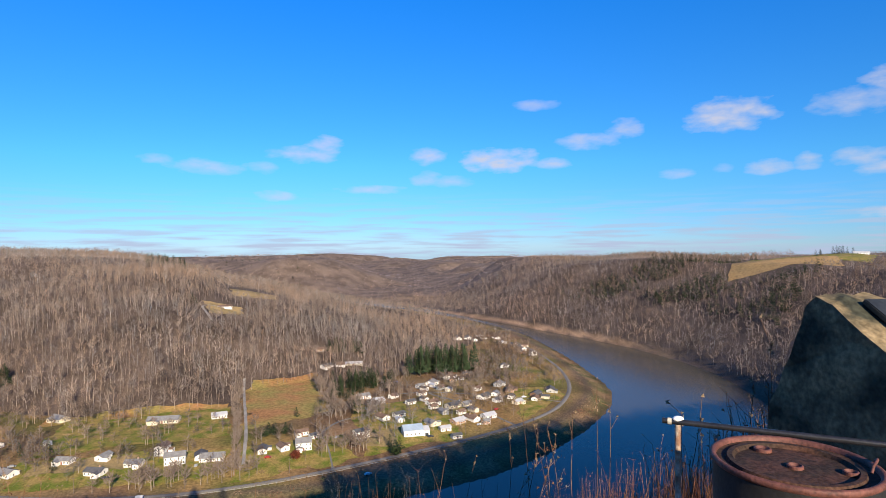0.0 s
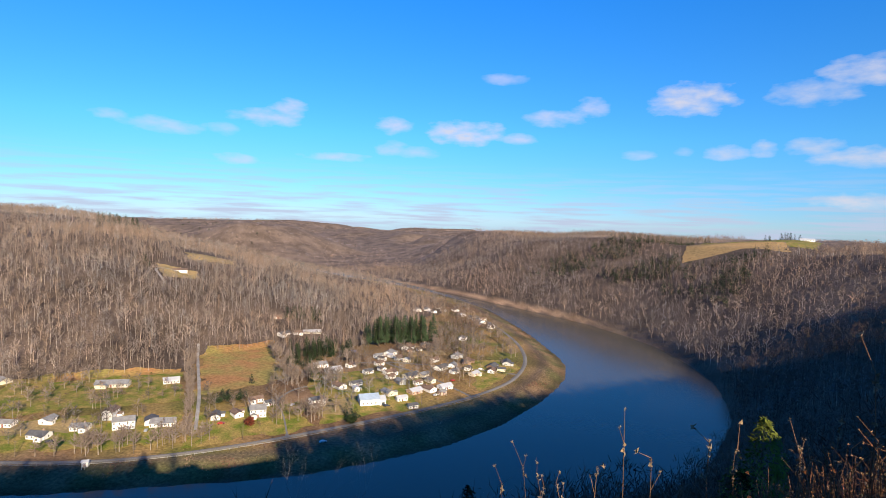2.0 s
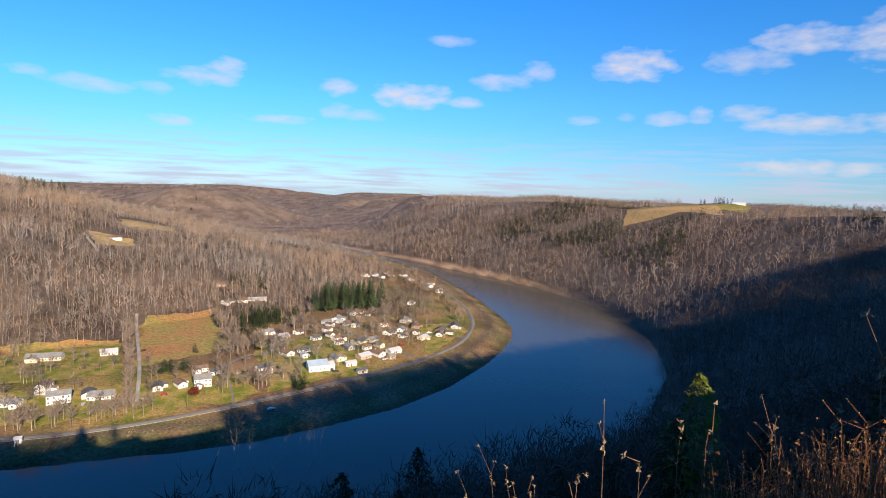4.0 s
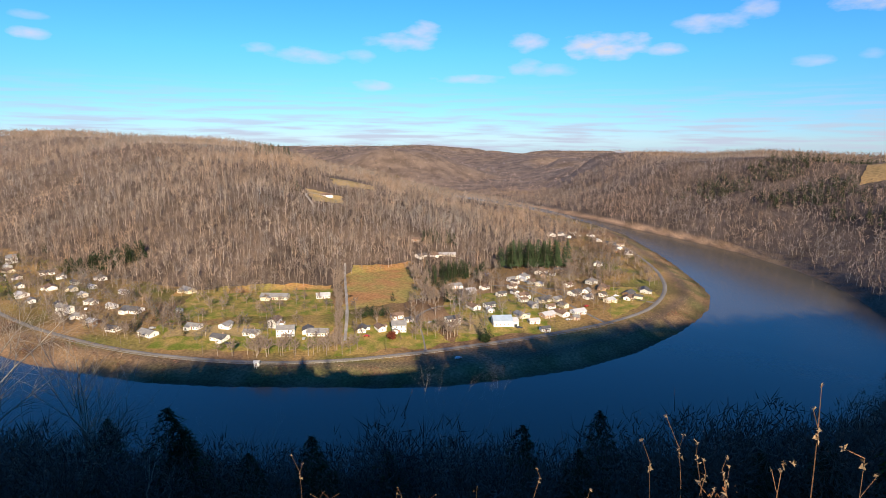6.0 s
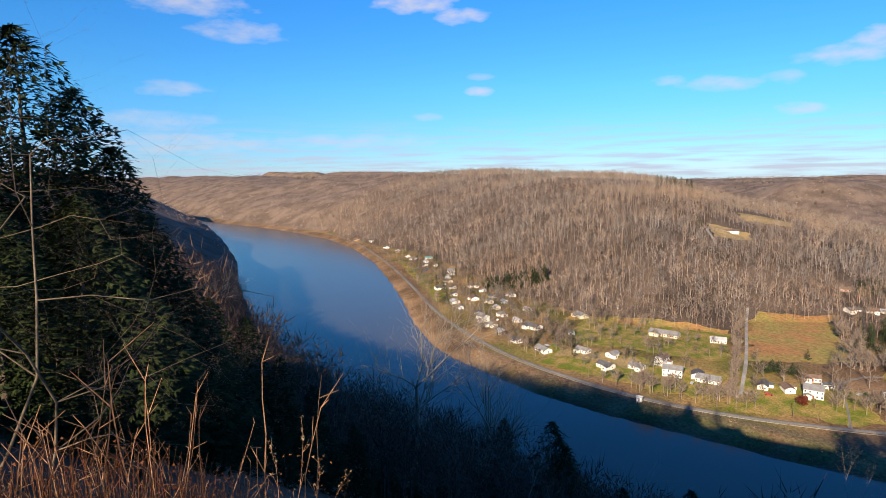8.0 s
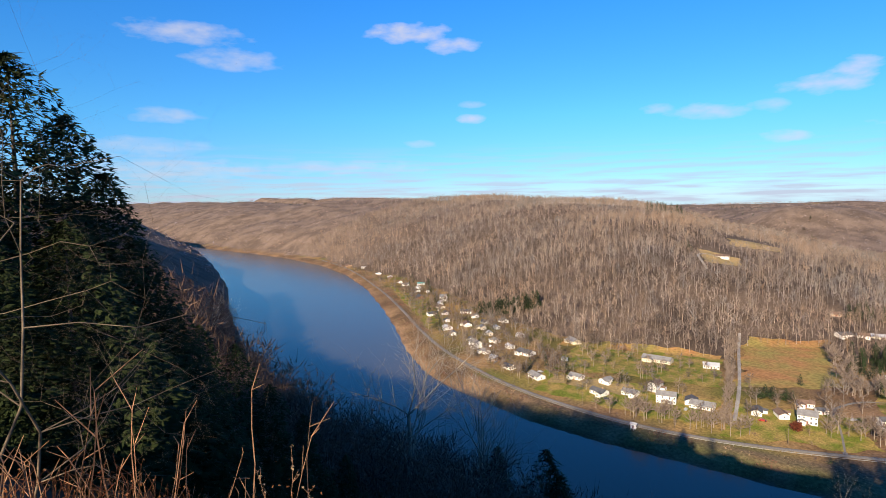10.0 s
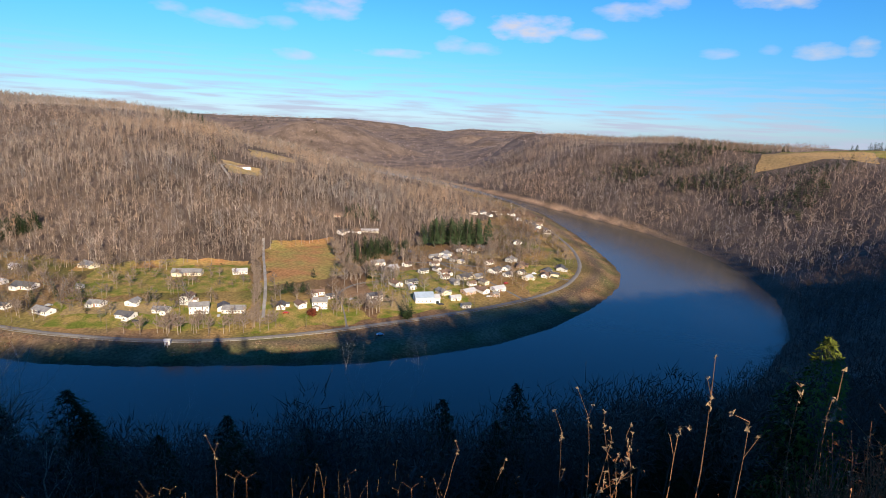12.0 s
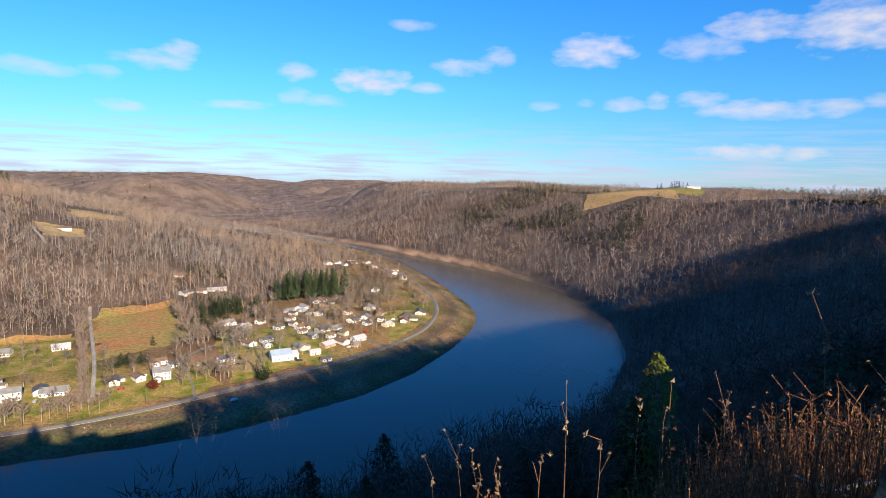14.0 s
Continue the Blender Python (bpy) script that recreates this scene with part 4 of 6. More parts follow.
rail_line = [i for i in range(len(road_p)) if -330 < road_p[i][0] < 60 and road_p[i][1] < 450]
M_galv = material("galvanised_steel", (0.30, 0.295, 0.28), 0.5, metal=0.3, scale=1, vary=0.15, bump=0.1)
gr = thing("guard_rail", pose(0, 0, 0), "pale galvanised guard rail along the river road", "guard rail")
gv, gf = [], []
for i in rail_line:
    q = road_p[i] - road_n[i] * 4.4
    if inside(np.array([q[0]]), np.array([q[1]]), PENINSULA)[0] and dist_line(np.array([q[0]]), np.array([q[1]]), PENINSULA)[0] > dist_line(np.array([road_p[i][0]]), np.array([road_p[i][1]]), PENINSULA)[0]:
        q = road_p[i] + road_n[i] * 4.4
    zq = gz(q[0], q[1])
    k = len(gv)
    gv += [(q[0], q[1], zq + .5), (q[0], q[1], zq + .8), (q[0] + .06, q[1] + .06, zq + .8), (q[0] + .06, q[1] + .06, zq + .5)]
    if i != rail_line[0]:
        gf += [(k - 4 + a, k - 4 + (a + 1) % 4, k + (a + 1) % 4, k + a) for a in range(4)]
    part("post", box_bm(q[0] - .08, q[0] + .08, q[1] + .08, q[1] + .22, zq - .2, zq + .9), M_galv, gr)
mesh_object("beam", gv, gf, [M_galv], parent=gr)

M_tarp = material("blue_tarp", (0.02, 0.10, 0.45), 0.5, scale=2, fine=5, vary=0.25, bump=0.6)
tb = box_bm(-2.6, 2.6, -1.6, 1.6, 0, 1.7, 0.3)
bmesh.ops.subdivide_edges(tb, edges=tb.edges[:], cuts=3, use_grid_fill=True)
for v in tb.verts:
    v.co += Vector((0, 0, noise.noise(v.co * 1.3) * 0.3 * (v.co.z > 0.4)))
tarp = thing("tarp_pile", pose(-44, 548, gz(-44, 548), 0, 0, 20), "bright blue tarpaulin over a heap in a yard", "tarp")
part("tarp", tb, M_tarp, tarp, shade=True)


# ---- single trees: built once, then copied ----
def tree_meshes(name, T, K, mats):
    """Trunk and crown meshes, one unit high, from a template."""
    out = []
    for k, nm in ((0, "trunk"), (1, "crown")):
        t = T[K == k]
        v = t.reshape(-1, 3)
        ob = mesh_object(nm, v, np.arange(len(v)).reshape(-1, 3), [mats[k]], tint=np.ones((len(v), 3)))
        out.append(ob.data)
        bpy.data.objects.remove(ob)
    return out


def make_tree(meshes, kind, label, x, y, height, turn, wide=1.0, group="", sink=0.1):
    t = thing(kind, pose(x, y, gz(x, y) - sink, 0, 0, turn), label, "tree", group)
    t.scale = (height * wide, height * wide, height)
    shared("trunk", meshes[0], t)
    shared("crown", meshes[1], t)
    return t


M_needle_dark = material("hemlock_needles", (0.026, 0.038, 0.012), 0.8, scale=3, fine=5, vary=0.4, bump=0, tint=True)
# bright yellow-green puts the young pine's sunlight into its needle colour
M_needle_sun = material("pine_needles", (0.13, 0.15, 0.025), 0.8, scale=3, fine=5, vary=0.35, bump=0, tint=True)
M_pine = material("white_pine_needles", (0.055, 0.085, 0.040), 0.8, scale=0.3, fine=8, vary=0.35, bump=0, tint=True)
M_redleaf = material("russet_leaves", (0.13, 0.035, 0.02), 0.8, scale=3, fine=5, vary=0.4, bump=0, tint=True)
def hemlock_template(seed, n, width=0.30, base=0.06, spray=1.0):
    """A ragged full conifer one unit high: trunk and many small drooping sprays."""
    rng = np.random.default_rng(seed)
    T, K = [], []
    for k in range(5):
        a0, a1 = 2 * math.pi * k / 5, 2 * math.pi * (k + 1) / 5
        T.append([np.array([math.cos(a0) * .018, math.sin(a0) * .018, -0.03]), np.array([math.cos(a1) * .018, math.sin(a1) * .018, -0.03]), np.array([0, 0, 0.97])])
        K.append(0)
    lobes = rng.uniform(0.7, 1.25, 24)
    for i in range(n):
        f = rng.random() ** 1.25
        h = base + (1 - base) * f
        a = rng.uniform(0, 6.283)
        edge = width * (1 - f) ** 0.62 * lobes[(int(a / 6.283 * 6) + int(f * 4) * 6) % 24] + 0.012
        r1 = edge * rng.random() ** 0.35
        L = (0.014 + 0.026 * rng.random() * (1.2 - f)) * spray
        d = np.array([math.cos(a), math.sin(a), -0.35 + rng.normal() * .25])
        nrm = np.array([-math.sin(a), math.cos(a), rng.normal() * .5])
        s = np.array([math.cos(a) * (r1 - L), math.sin(a) * (r1 - L), h])
        for q in range(3):
            dd = d + nrm * rng.normal() * 0.7
            e = s + dd * L * rng.uniform(.7, 1.3)
            w = nrm * L * 0.22 + np.array([0, 0, L * .12])
            T.append([s - w, s + w, e])
            K.append(1)
    return np.array(T), np.array(K)


yard_trees = [tree_meshes("yard", *bare_template(70 + s, 26, 130, 0.0125, 0.34, 0.018, 0.009), [M_trunk, M_twig]) for s in range(5)]
pine_trees = [tree_meshes("pine", *hemlock_template(80 + s, 260, 0.25, 0.10, 1.9), [M_bark, M_needles]) for s in range(4)]
grove_pines = [tree_meshes("pine", *hemlock_template(85 + s, 420, 0.20, 0.16, 1.7), [M_bark, M_pine]) for s in range(4)]
rng_t = random.Random(4)
HOUSES = UPRIVER + MIDDLE + BEND + DOWNRIVER + COTTAGES + [(-208, 428, 22), (-258, 338, 13), (-165, 353, 14), (-91, 375, 12), (-20, 403, 20), (-94, 608, 20), (-106, 597, 9)]


def clear_of_houses(x, y, gap=4.0):
    return all(math.hypot(x - hx, y - hy) > hw * 0.55 + gap for hx, hy, hw in HOUSES)


def clear_of_road(x, y):
    return np.hypot(road_p[:, 0] - x, road_p[:, 1] - y).min() > 6


GROVE = []


def grove_line(a, b, n, spread):
    for i in range(n):
        f = (i + rng_t.random()) / n
        x, y = a[0] + (b[0] - a[0]) * f + rng_t.uniform(-spread, spread), a[1] + (b[1] - a[1]) * f + rng_t.uniform(-spread, spread)
        if clear_of_houses(x, y, 1.5) and clear_of_road(x, y):
            GROVE.append((x, y))


def plant_line(a, b, n, spread, lo, hi, bank, kind, label, group, wide=(0.85, 1.2)):
    for i in range(n):
        f = (i + rng_t.random()) / n
        x, y = a[0] + (b[0] - a[0]) * f + rng_t.uniform(-spread, spread), a[1] + (b[1] - a[1]) * f + rng_t.uniform(-spread, spread)
        if clear_of_houses(x, y, 1.5) and clear_of_road(x, y):
            make_tree(rng_t.choice(bank), kind, label, x, y, rng_t.uniform(lo, hi), rng_t.uniform(0, 360), rng_t.uniform(*wide), group)


bare_label = "leafless pale-barked tree standing among the houses"
plant_line((-190, 316), (-112, 336), 34, 5, 10, 15, yard_trees, "bare_tree", "leafless pale-barked roadside tree", "roadside trees")
plant_line((-124, 345), (-148, 410), 18, 3, 9, 14, yard_trees, "bare_tree", "leafless tree in the hedgerow", "hedgerow trees", (0.6, 0.9))
plant_line((-148, 410), (-184, 520), 34, 3, 8, 13, yard_trees, "bare_tree", "leafless tree in the hedgerow", "hedgerow trees", (0.6, 0.9))
plant_line((-74, 362), (-44, 384), 18, 6, 10, 15, yard_trees, "bare_tree", bare_label, "yard trees")
plant_line((-80, 440), (-118, 556), 32, 7, 9, 14, yard_trees, "bare_tree", "leafless tree beside the hay field", "hedgerow trees")
plant_line((-340, 352), (-250, 330), 22, 9, 8, 13, yard_trees, "bare_tree", bare_label, "yard trees")
grove_line((-700, 560), (-420, 430), 110, 28)
grove_line((-430, 455), (-300, 400), 110, 24)
plant_line((-280, 400), (-160, 420), 14, 16, 8, 12, yard_trees, "bare_tree", bare_label, "yard trees")
plant_line((-70, 440), (50, 540), 52, 30, 8, 13, yard_trees, "bare_tree", bare_label, "yard trees")
grove_line((50, 560), (100, 720), 130, 26)
grove_line((40, 640), (90, 880), 110, 22)
plant_line((108, 540), (118, 720), 24, 6, 8, 13, yard_trees, "bare_tree", "leafless tree on the river bend", "bank trees")
grove_line((-950, 645), (-720, 560), 50, 12)
grove_line((-330, 400), (-230, 345), 30, 12)
grove_line((-70, 470), (-40, 420), 34, 14)
grove_line((0, 560), (60, 540), 30, 14)
grove_line((-20, 600), (40, 620), 50, 14)
for a_, b_, n_, s_ in (((-620, 520), (-430, 400), 60, 22), ((-420, 395), (-250, 345), 46, 18), ((-250, 380), (-140, 390), 22, 20), ((-70, 400), (40, 470), 46, 22), ((20, 470), (100, 520), 40, 20),
                       ((-10, 540), (90, 560), 44, 20), ((60, 600), (110, 800), 50, 14), ((-300, 430), (-240, 440), 40, 12), ((-560, 520), (-400, 468), 60, 12), ((-100, 430), (-60, 470), 26, 8), ((-62, 540), (-40, 575), 40, 10), ((-55, 510), (-30, 520), 24, 8), ((-30, 625), (40, 640), 40, 8)):
    grove_line(a_, b_, n_, s_)
for hx_, hy_, hw_ in HOUSES:
    for _ in range(4 if hx_ < -60 else 1):
        an_, rr_ = rng_t.uniform(0, 6.283), hw_ * 0.6 + rng_t.uniform(3, 14)
        gx_, gy_ = hx_ + rr_ * math.cos(an_), hy_ + rr_ * math.sin(an_)
        if clear_of_houses(gx_, gy_, 1.5) and clear_of_road(gx_, gy_) and not (-185 < gx_ < -86 and 440 < gy_ < 580):
            GROVE.append((gx_, gy_))
G_pts = np.array(GROVE)
scatter("village_trees", [bare_template(70 + s, 20, 90, 0.0115, 0.36, 0.016, 0.008) for s in range(6)], G_pts, np.random.default_rng(3).uniform(7, 14, len(G_pts)), [M_trunk, M_twig],
        "leafless yard trees among the cottages", "trees", lambda q, r: brownish(q, r) * 0.78, 21)
pine_label = "dark green pine in a tall grove"
plant_line((-28, 582), (26, 596), 44, 12, 23, 32, grove_pines, "pine_tree", pine_label, "pine grove", (0.8, 1.1))
plant_line((-84, 484), (-78, 560), 34, 13, 11, 17, pine_trees, "pine_tree", "dark green pine beside the hay field", "pines by the field")
plant_line((-84, 535), (-50, 540), 26, 12, 11, 17, pine_trees, "pine_tree", "dark green pine beside the hay field", "pines by the field")
plant_line((-128, 400), (-106, 408), 9, 2, 5, 8, pine_trees, "pine_tree", "small dark pine in a garden hedge", "garden hedge pines", (1.3, 1.8))
plant_line((-440, 474), (-378, 500), 34, 7, 13, 19, pine_trees, "pine_tree", "dark green pine below the wooded hill", "pines below the hill", (1.3, 1.8))
plant_line((-500, 985), (-440, 990), 12, 8, 20, 26, pine_trees, "pine_tree", "dark pine on the hill crest", "crest pines")
plant_line((-124, 634), (-92, 646), 16, 6, 12, 17, pine_trees, "pine_tree", "dark pine behind the hillside houses", "hillside pines")
plant_line((660, 1010), (760, 1060), 9, 12, 11, 16, pine_trees, "pine_tree", "dark pine beside the ridge farm", "farm pines", (1.2, 1.6))
for x, y, h, w in ((-427, 396, 14, 1.5), (-588, 528, 14, 1.6), (-640, 572, 15, 1.5), (-655, 548, 13, 1.4), (-512, 458, 12, 1.6), (-470, 432, 13, 1.5), (-700, 592, 14, 1.5), (-530, 540, 13, 1.5), (-268, 362, 10, 1.3), (-276, 352, 9, 1.4), (-112, 440, 8, 1.2), (-97, 452, 9, 1.2), (-35, 380, 9, 1.5), (-28, 377, 8, 1.6), (64, 548, 9, 1.4), (-234, 343, 8, 1.2), (-31, 374, 8, 1.9), (-306, 706, 12, 1.3), (-300, 700, 10, 1.4), (-312, 712, 11, 1.3), (-545, 500, 12, 1.3), (-478, 480, 10, 1.4), (46, 596, 9, 1.2), (-69, 446, 11, 1.5), (-66, 456, 10, 1.4), (-256, 371, 9, 1.2), (-245, 356, 7, 1.3), (-94, 486, 9, 1.3), (-104, 545, 12, 1.2)):
    make_tree(rng_t.choice(pine_trees), "pine_tree", "dense dark green evergreen in a yard", x, y, h, rng_t.uniform(0, 360), w, "yard evergreens")


def leafy_mesh(seed, n, size, mat):
    """Crown of many small leaves, one unit high."""
    rng = np.random.default_rng(seed)
    c = rng.normal(size=(n, 3))
    c = c / np.linalg.norm(c, axis=1)[:, None] * (rng.random((n, 1)) ** 0.4) * np.array([0.42, 0.42, 0.42]) * (1 + 0.25 * np.sin(c[:, :1] * 7))
    c[:, 2] += 0.55
    a = rng.normal(size=(n, 3)) * size
    b = rng.normal(size=(n, 3)) * size
    v = np.stack([c, c + a, c + b], 1).reshape(-1, 3)
    ob = mesh_object("crown", v, np.arange(len(v)).reshape(-1, 3), [mat], tint=np.repeat(rng.uniform(.6, 1.4, (n, 1)), 3, 0) * np.ones((1, 3)))
    me = ob.data
    bpy.data.objects.remove(ob)
    return me


russet = [yard_trees[0][0], leafy_mesh(1, 900, 0.07, M_redleaf)]
make_tree(russet, "russet_tree", "round russet-leaved tree on the lawn", -92, 358, 6.5, 0, 1.1)
hedge = [yard_trees[1][0], leafy_mesh(2, 900, 0.07, M_needles)]
for x, y, h in ((-122, 394, 4.0), (-116, 397, 4.4), (-110, 400, 4.2), (-30, 368, 6.0)):
    make_tree(hedge, "evergreen_shrub", "rounded dark green evergreen shrub", x, y, h, 40 * h, 1.5, "garden shrubs")

# conifers sprinkled through the woods
P = np.concatenate([jittered(280, 640, 640, 1090, 9.0, 31), jittered(200, 330, 900, 1100, 30, 33)])
rp = np.random.default_rng(9)
keep = (vnoise(P[:, 0], P[:, 1], 45, 21) + 0.5 * vnoise(P[:, 0], P[:, 1], 18, 22) > -0.15) & (rim(P[:, 0], P[:, 1]) > 0.35) & ~inside(P[:, 0], P[:, 1], OUTER) & ~inside(P[:, 0], P[:, 1], RIDGE_FIELD) & (P[:, 1] - P[:, 0] > 260)
P = P[keep]
small_conifer = [conifer_template(90 + s, 8, 5, 0.2) for s in range(4)]
scatter("hemlock_stand", small_conifer, P, rp.uniform(12, 18, len(P)), [M_bark, M_needles], "dark hemlocks scattered through the bank forest", "forest", greenish, 12)
P = jittered(-3000, 900, 900, 3600, 60, 35)
keep = (vnoise(P[:, 0], P[:, 1], 260, 23) > 0.62) & ~inside(P[:, 0], P[:, 1], OUTER) | ((vnoise(P[:, 0], P[:, 1], 200, 24) > 0.72) & inside(P[:, 0], P[:, 1], FOOT))
P = P[keep]
scatter("distant_conifers", small_conifer, P, rp.uniform(10, 15, len(P)), [M_bark, M_needles], "dark conifers on distant hillsides", "forest", greenish, 13, (1.2, 1.8))

# shrubs and rough growth in the yards
P = jittered(-980, 150, 300, 860, 6.5, 43)
dv = dist_line(P[:, 0], P[:, 1], PENINSULA)
P = P[inside(P[:, 0], P[:, 1], PENINSULA) & ~inside(P[:, 0], P[:, 1], FOOT) & (dv > 26) & (vnoise(P[:, 0], P[:, 1], 24, 44) > 0.02)]
P = P[~((P[:, 0] > -186) & (P[:, 0] < -84) & (P[:, 1] > 425) & (P[:, 1] < 575))]
P = P[[clear_of_houses(x, y, 0.5) and clear_of_road(x, y) for x, y in P]]
scatter("yard_shrubs", [bare_template(180 + s, 14, 60, 0.022, 0.62) for s in range(6)], P, rp.uniform(1.2, 4.2, len(P)), [M_twig, M_twig], "brown and olive shrubs in the village yards", "shrubs",
        lambda q, r: np.clip(r.normal(1.0, .25, (len(q), 1)) * np.where(r.random((len(q), 1)) < 0.3, np.array([[0.62, 0.85, 0.35]]), np.array([[1.05, 0.9, 0.78]])), .25, 2), 45, (0.9, 1.4))

# rough grass tufts on the river bank
P = jittered(-1120, 175, 270, 760, 2.3, 47)
dv = dist_line(P[:, 0], P[:, 1], PENINSULA)
P = P[inside(P[:, 0], P[:, 1], PENINSULA) & (dv > 2.5) & (dv < 34) & (vnoise(P[:, 0], P[:, 1], 9, 48) > -0.25)]
P = P[np.min(np.hypot(P[:, None, 0] - road_p[None, :, 0], P[:, None, 1] - road_p[None, :, 1]), 1) > 3.2]
tuft = [bare_template(190 + s, 4, 11, 0.07, 0.8) for s in range(5)]


def tuft_colours(q, r):
    m = np.clip(vnoise(q[:, 0], q[:, 1], 17, 49) * 1.2 + 0.5, 0, 1)[:, None]
    return np.clip(r.normal(1.0, .22, (len(q), 1)) * (m * np.array([[1.6, 1.42, 0.95]]) + (1 - m) * np.array([[0.85, 0.92, 0.42]])), .2, 2.4)


scatter("bank_grass", tuft, P, rp.uniform(0.35, 1.1, len(P)), [M_twig, M_twig], "tan and olive rough grass along the river bank", "grass", tuft_colours, 50, (1.0, 1.8))

# shrubs on the river bank of the village
P = np.concatenate([jittered(-1100, 160, 270, 720, 3.2, 41)])
dd = dist_line(P[:, 0], P[:, 1], PENINSULA)
P = P[inside(P[:, 0], P[:, 1], PENINSULA) & (dd > 7) & (dd < np.where(P[:, 0] < -250, 30, 20)) & (vnoise(P[:, 0], P[:, 1], 16, 25) > np.where(P[:, 0] < -250, -0.05, 0.1))]
bush = [bare_template(110 + s, 8, 26, 0.03, 0.7) for s in range(5)]
scatter("bank_scrub", bush, P, rp.uniform(0.9, 3.4, len(P)), [M_twig, M_twig], "russet scrub along the river bank", "scrub",
        lambda q, r: np.clip(r.normal(1.0, .3, (len(q), 1)) * np.where(vnoise(q[:, 0], q[:, 1], 12, 46)[:, None] > 0.1, np.array([[0.95, 0.55, 0.42]]), np.array([[1.12, 1.0, 0.78]])), .25, 2), 14, (1.0, 1.6))

big_hemlock = [tree_meshes("hemlock", *hemlock_template(120 + s, 6000, 0.30, 0.04, 0.72), [M_bark, M_needle_dark]) for s in range(3)]
slope_hemlock = [tree_meshes("hemlock", *hemlock_template(140 + s, 2400, 0.30, 0.05, 1.0), [M_bark, M_needle_dark]) for s in range(3)]

# woods on the plateau beside and behind the overlook clearing
P = jittered(-420, 560, -160, 560, 7.0, 51)
dq = P[:, 0] * math.cos(radians(20)) + P[:, 1] * math.sin(radians(20))
do_p = rim(P[:, 0], P[:, 1])
P = P[~inside(P[:, 0], P[:, 1], OUTER) & (do_p > 0.99) & (do_p < 1.2) & ((dq < -47) | (dq > 47))]
scatter("plateau_woods", near_bare, P, rp.uniform(12, 17, len(P)), [M_bark, M_twig], "leafless woods on the plateau rim", "forest", brownish, 15, (1.2, 1.6))
# never in view; placed to throw the narrow shadow on the far shore
make_tree(slope_hemlock[1], "hemlock", "broad dark hemlock at the back of the clearing", -1.0, -16.3, 15.0, 0, 1.0)
# out of view, added to shade the lower hemlocks beside the overlook
for i, (x, y, top_z) in enumerate(((-15.5, -15, 148.5), (-19.5, -16.5, 149.5), (-23.5, -15.0, 149), (-27.5, -16, 150), (-31.5, -14.5, 149))):
    make_tree(slope_hemlock[i % 3], "hemlock", "unseen hemlock added behind the clearing for its shade", x, y, top_z - gz(x, y), 80 * i, 1.1, "hemlocks behind the clearing")
P = jittered(-420, 560, -160, 560, 4.4, 52)
dq = P[:, 0] * math.cos(radians(20)) + P[:, 1] * math.sin(radians(20))
do_p = rim(P[:, 0], P[:, 1])
P = P[~inside(P[:, 0], P[:, 1], OUTER) & (do_p > 0.98) & (do_p < 1.045) & ((dq < -47) | (dq > 47))]
scatter("plateau_hemlocks", small_conifer, P, rp.uniform(9.5, 13, len(P)), [M_bark, M_needles], "dark hemlocks along the plateau rim", "forest", greenish, 16, (1.3, 1.7))

# hemlocks mixed through the shaded slope
P = np.concatenate([jittered(20, 330, 20, 300, 6.4, 53), jittered(-120, 60, 40, 130, 10, 54)])
a_h, d_h = azimuth(P), np.hypot(P[:, 0], P[:, 1])
P = P[~inside(P[:, 0], P[:, 1], OUTER) & (d_h > 58) & (d_h < 300) & (a_h < 62) & ((a_h > 24) | (d_h < 110)) & (rim(P[:, 0], P[:, 1]) > 0.06) & (rim(P[:, 0], P[:, 1]) < 0.97) & (vnoise(P[:, 0], P[:, 1], 40, 26) > -0.35)]
d_h = np.hypot(P[:, 0], P[:, 1])
slope_conifer = [conifer_template(150 + s, 13, 7, 0.24, 0.06) for s in range(5)]
scatter("slope_hemlocks", slope_conifer, P, rp.uniform(7, 12.5, len(P)) * np.where(azimuth(P) < 24, 0.85, 1.0), [M_bark, M_needles], "dark hemlocks among leafless trees on the shaded slope", "forest", lambda q, r: greenish(q, r) * 0.85, 17, (1.0, 1.5))

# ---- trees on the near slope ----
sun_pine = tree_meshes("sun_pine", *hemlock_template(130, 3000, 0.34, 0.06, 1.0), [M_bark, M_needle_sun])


def slope_tree(meshes, kind, label, az_, el_, r, wide, group="", turn=0.0):
    """Stands at that bearing and distance from the overlook, with its top at that elevation."""
    x, y = r * math.sin(radians(az_)), r * math.cos(radians(az_))
    h = 140 + r * math.tan(radians(el_)) - gz(x, y)
    return make_tree(meshes, kind, label, x, y, h, turn, wide, group)


for i, (az_, el_, r, w) in enumerate(((-83.0, 12.0, 24, 1.2), (-88, 10.5, 22, 1.2), (-79.6, 7.5, 25, 1.1), (-77.0, 2.8, 25, 1.1), (-75.0, -3.0, 26, 1.2), (-80, -1, 18, 1.3), (-86, -1, 17, 1.3), (-92, 9, 20, 1.3), (-72.5, -9, 26, 1.2))):
    slope_tree(big_hemlock[i % 3], "hemlock", "large dark hemlock with sunlit green tips on the slope", az_, el_, r, w, "hemlocks beside the overlook", 50 * i)
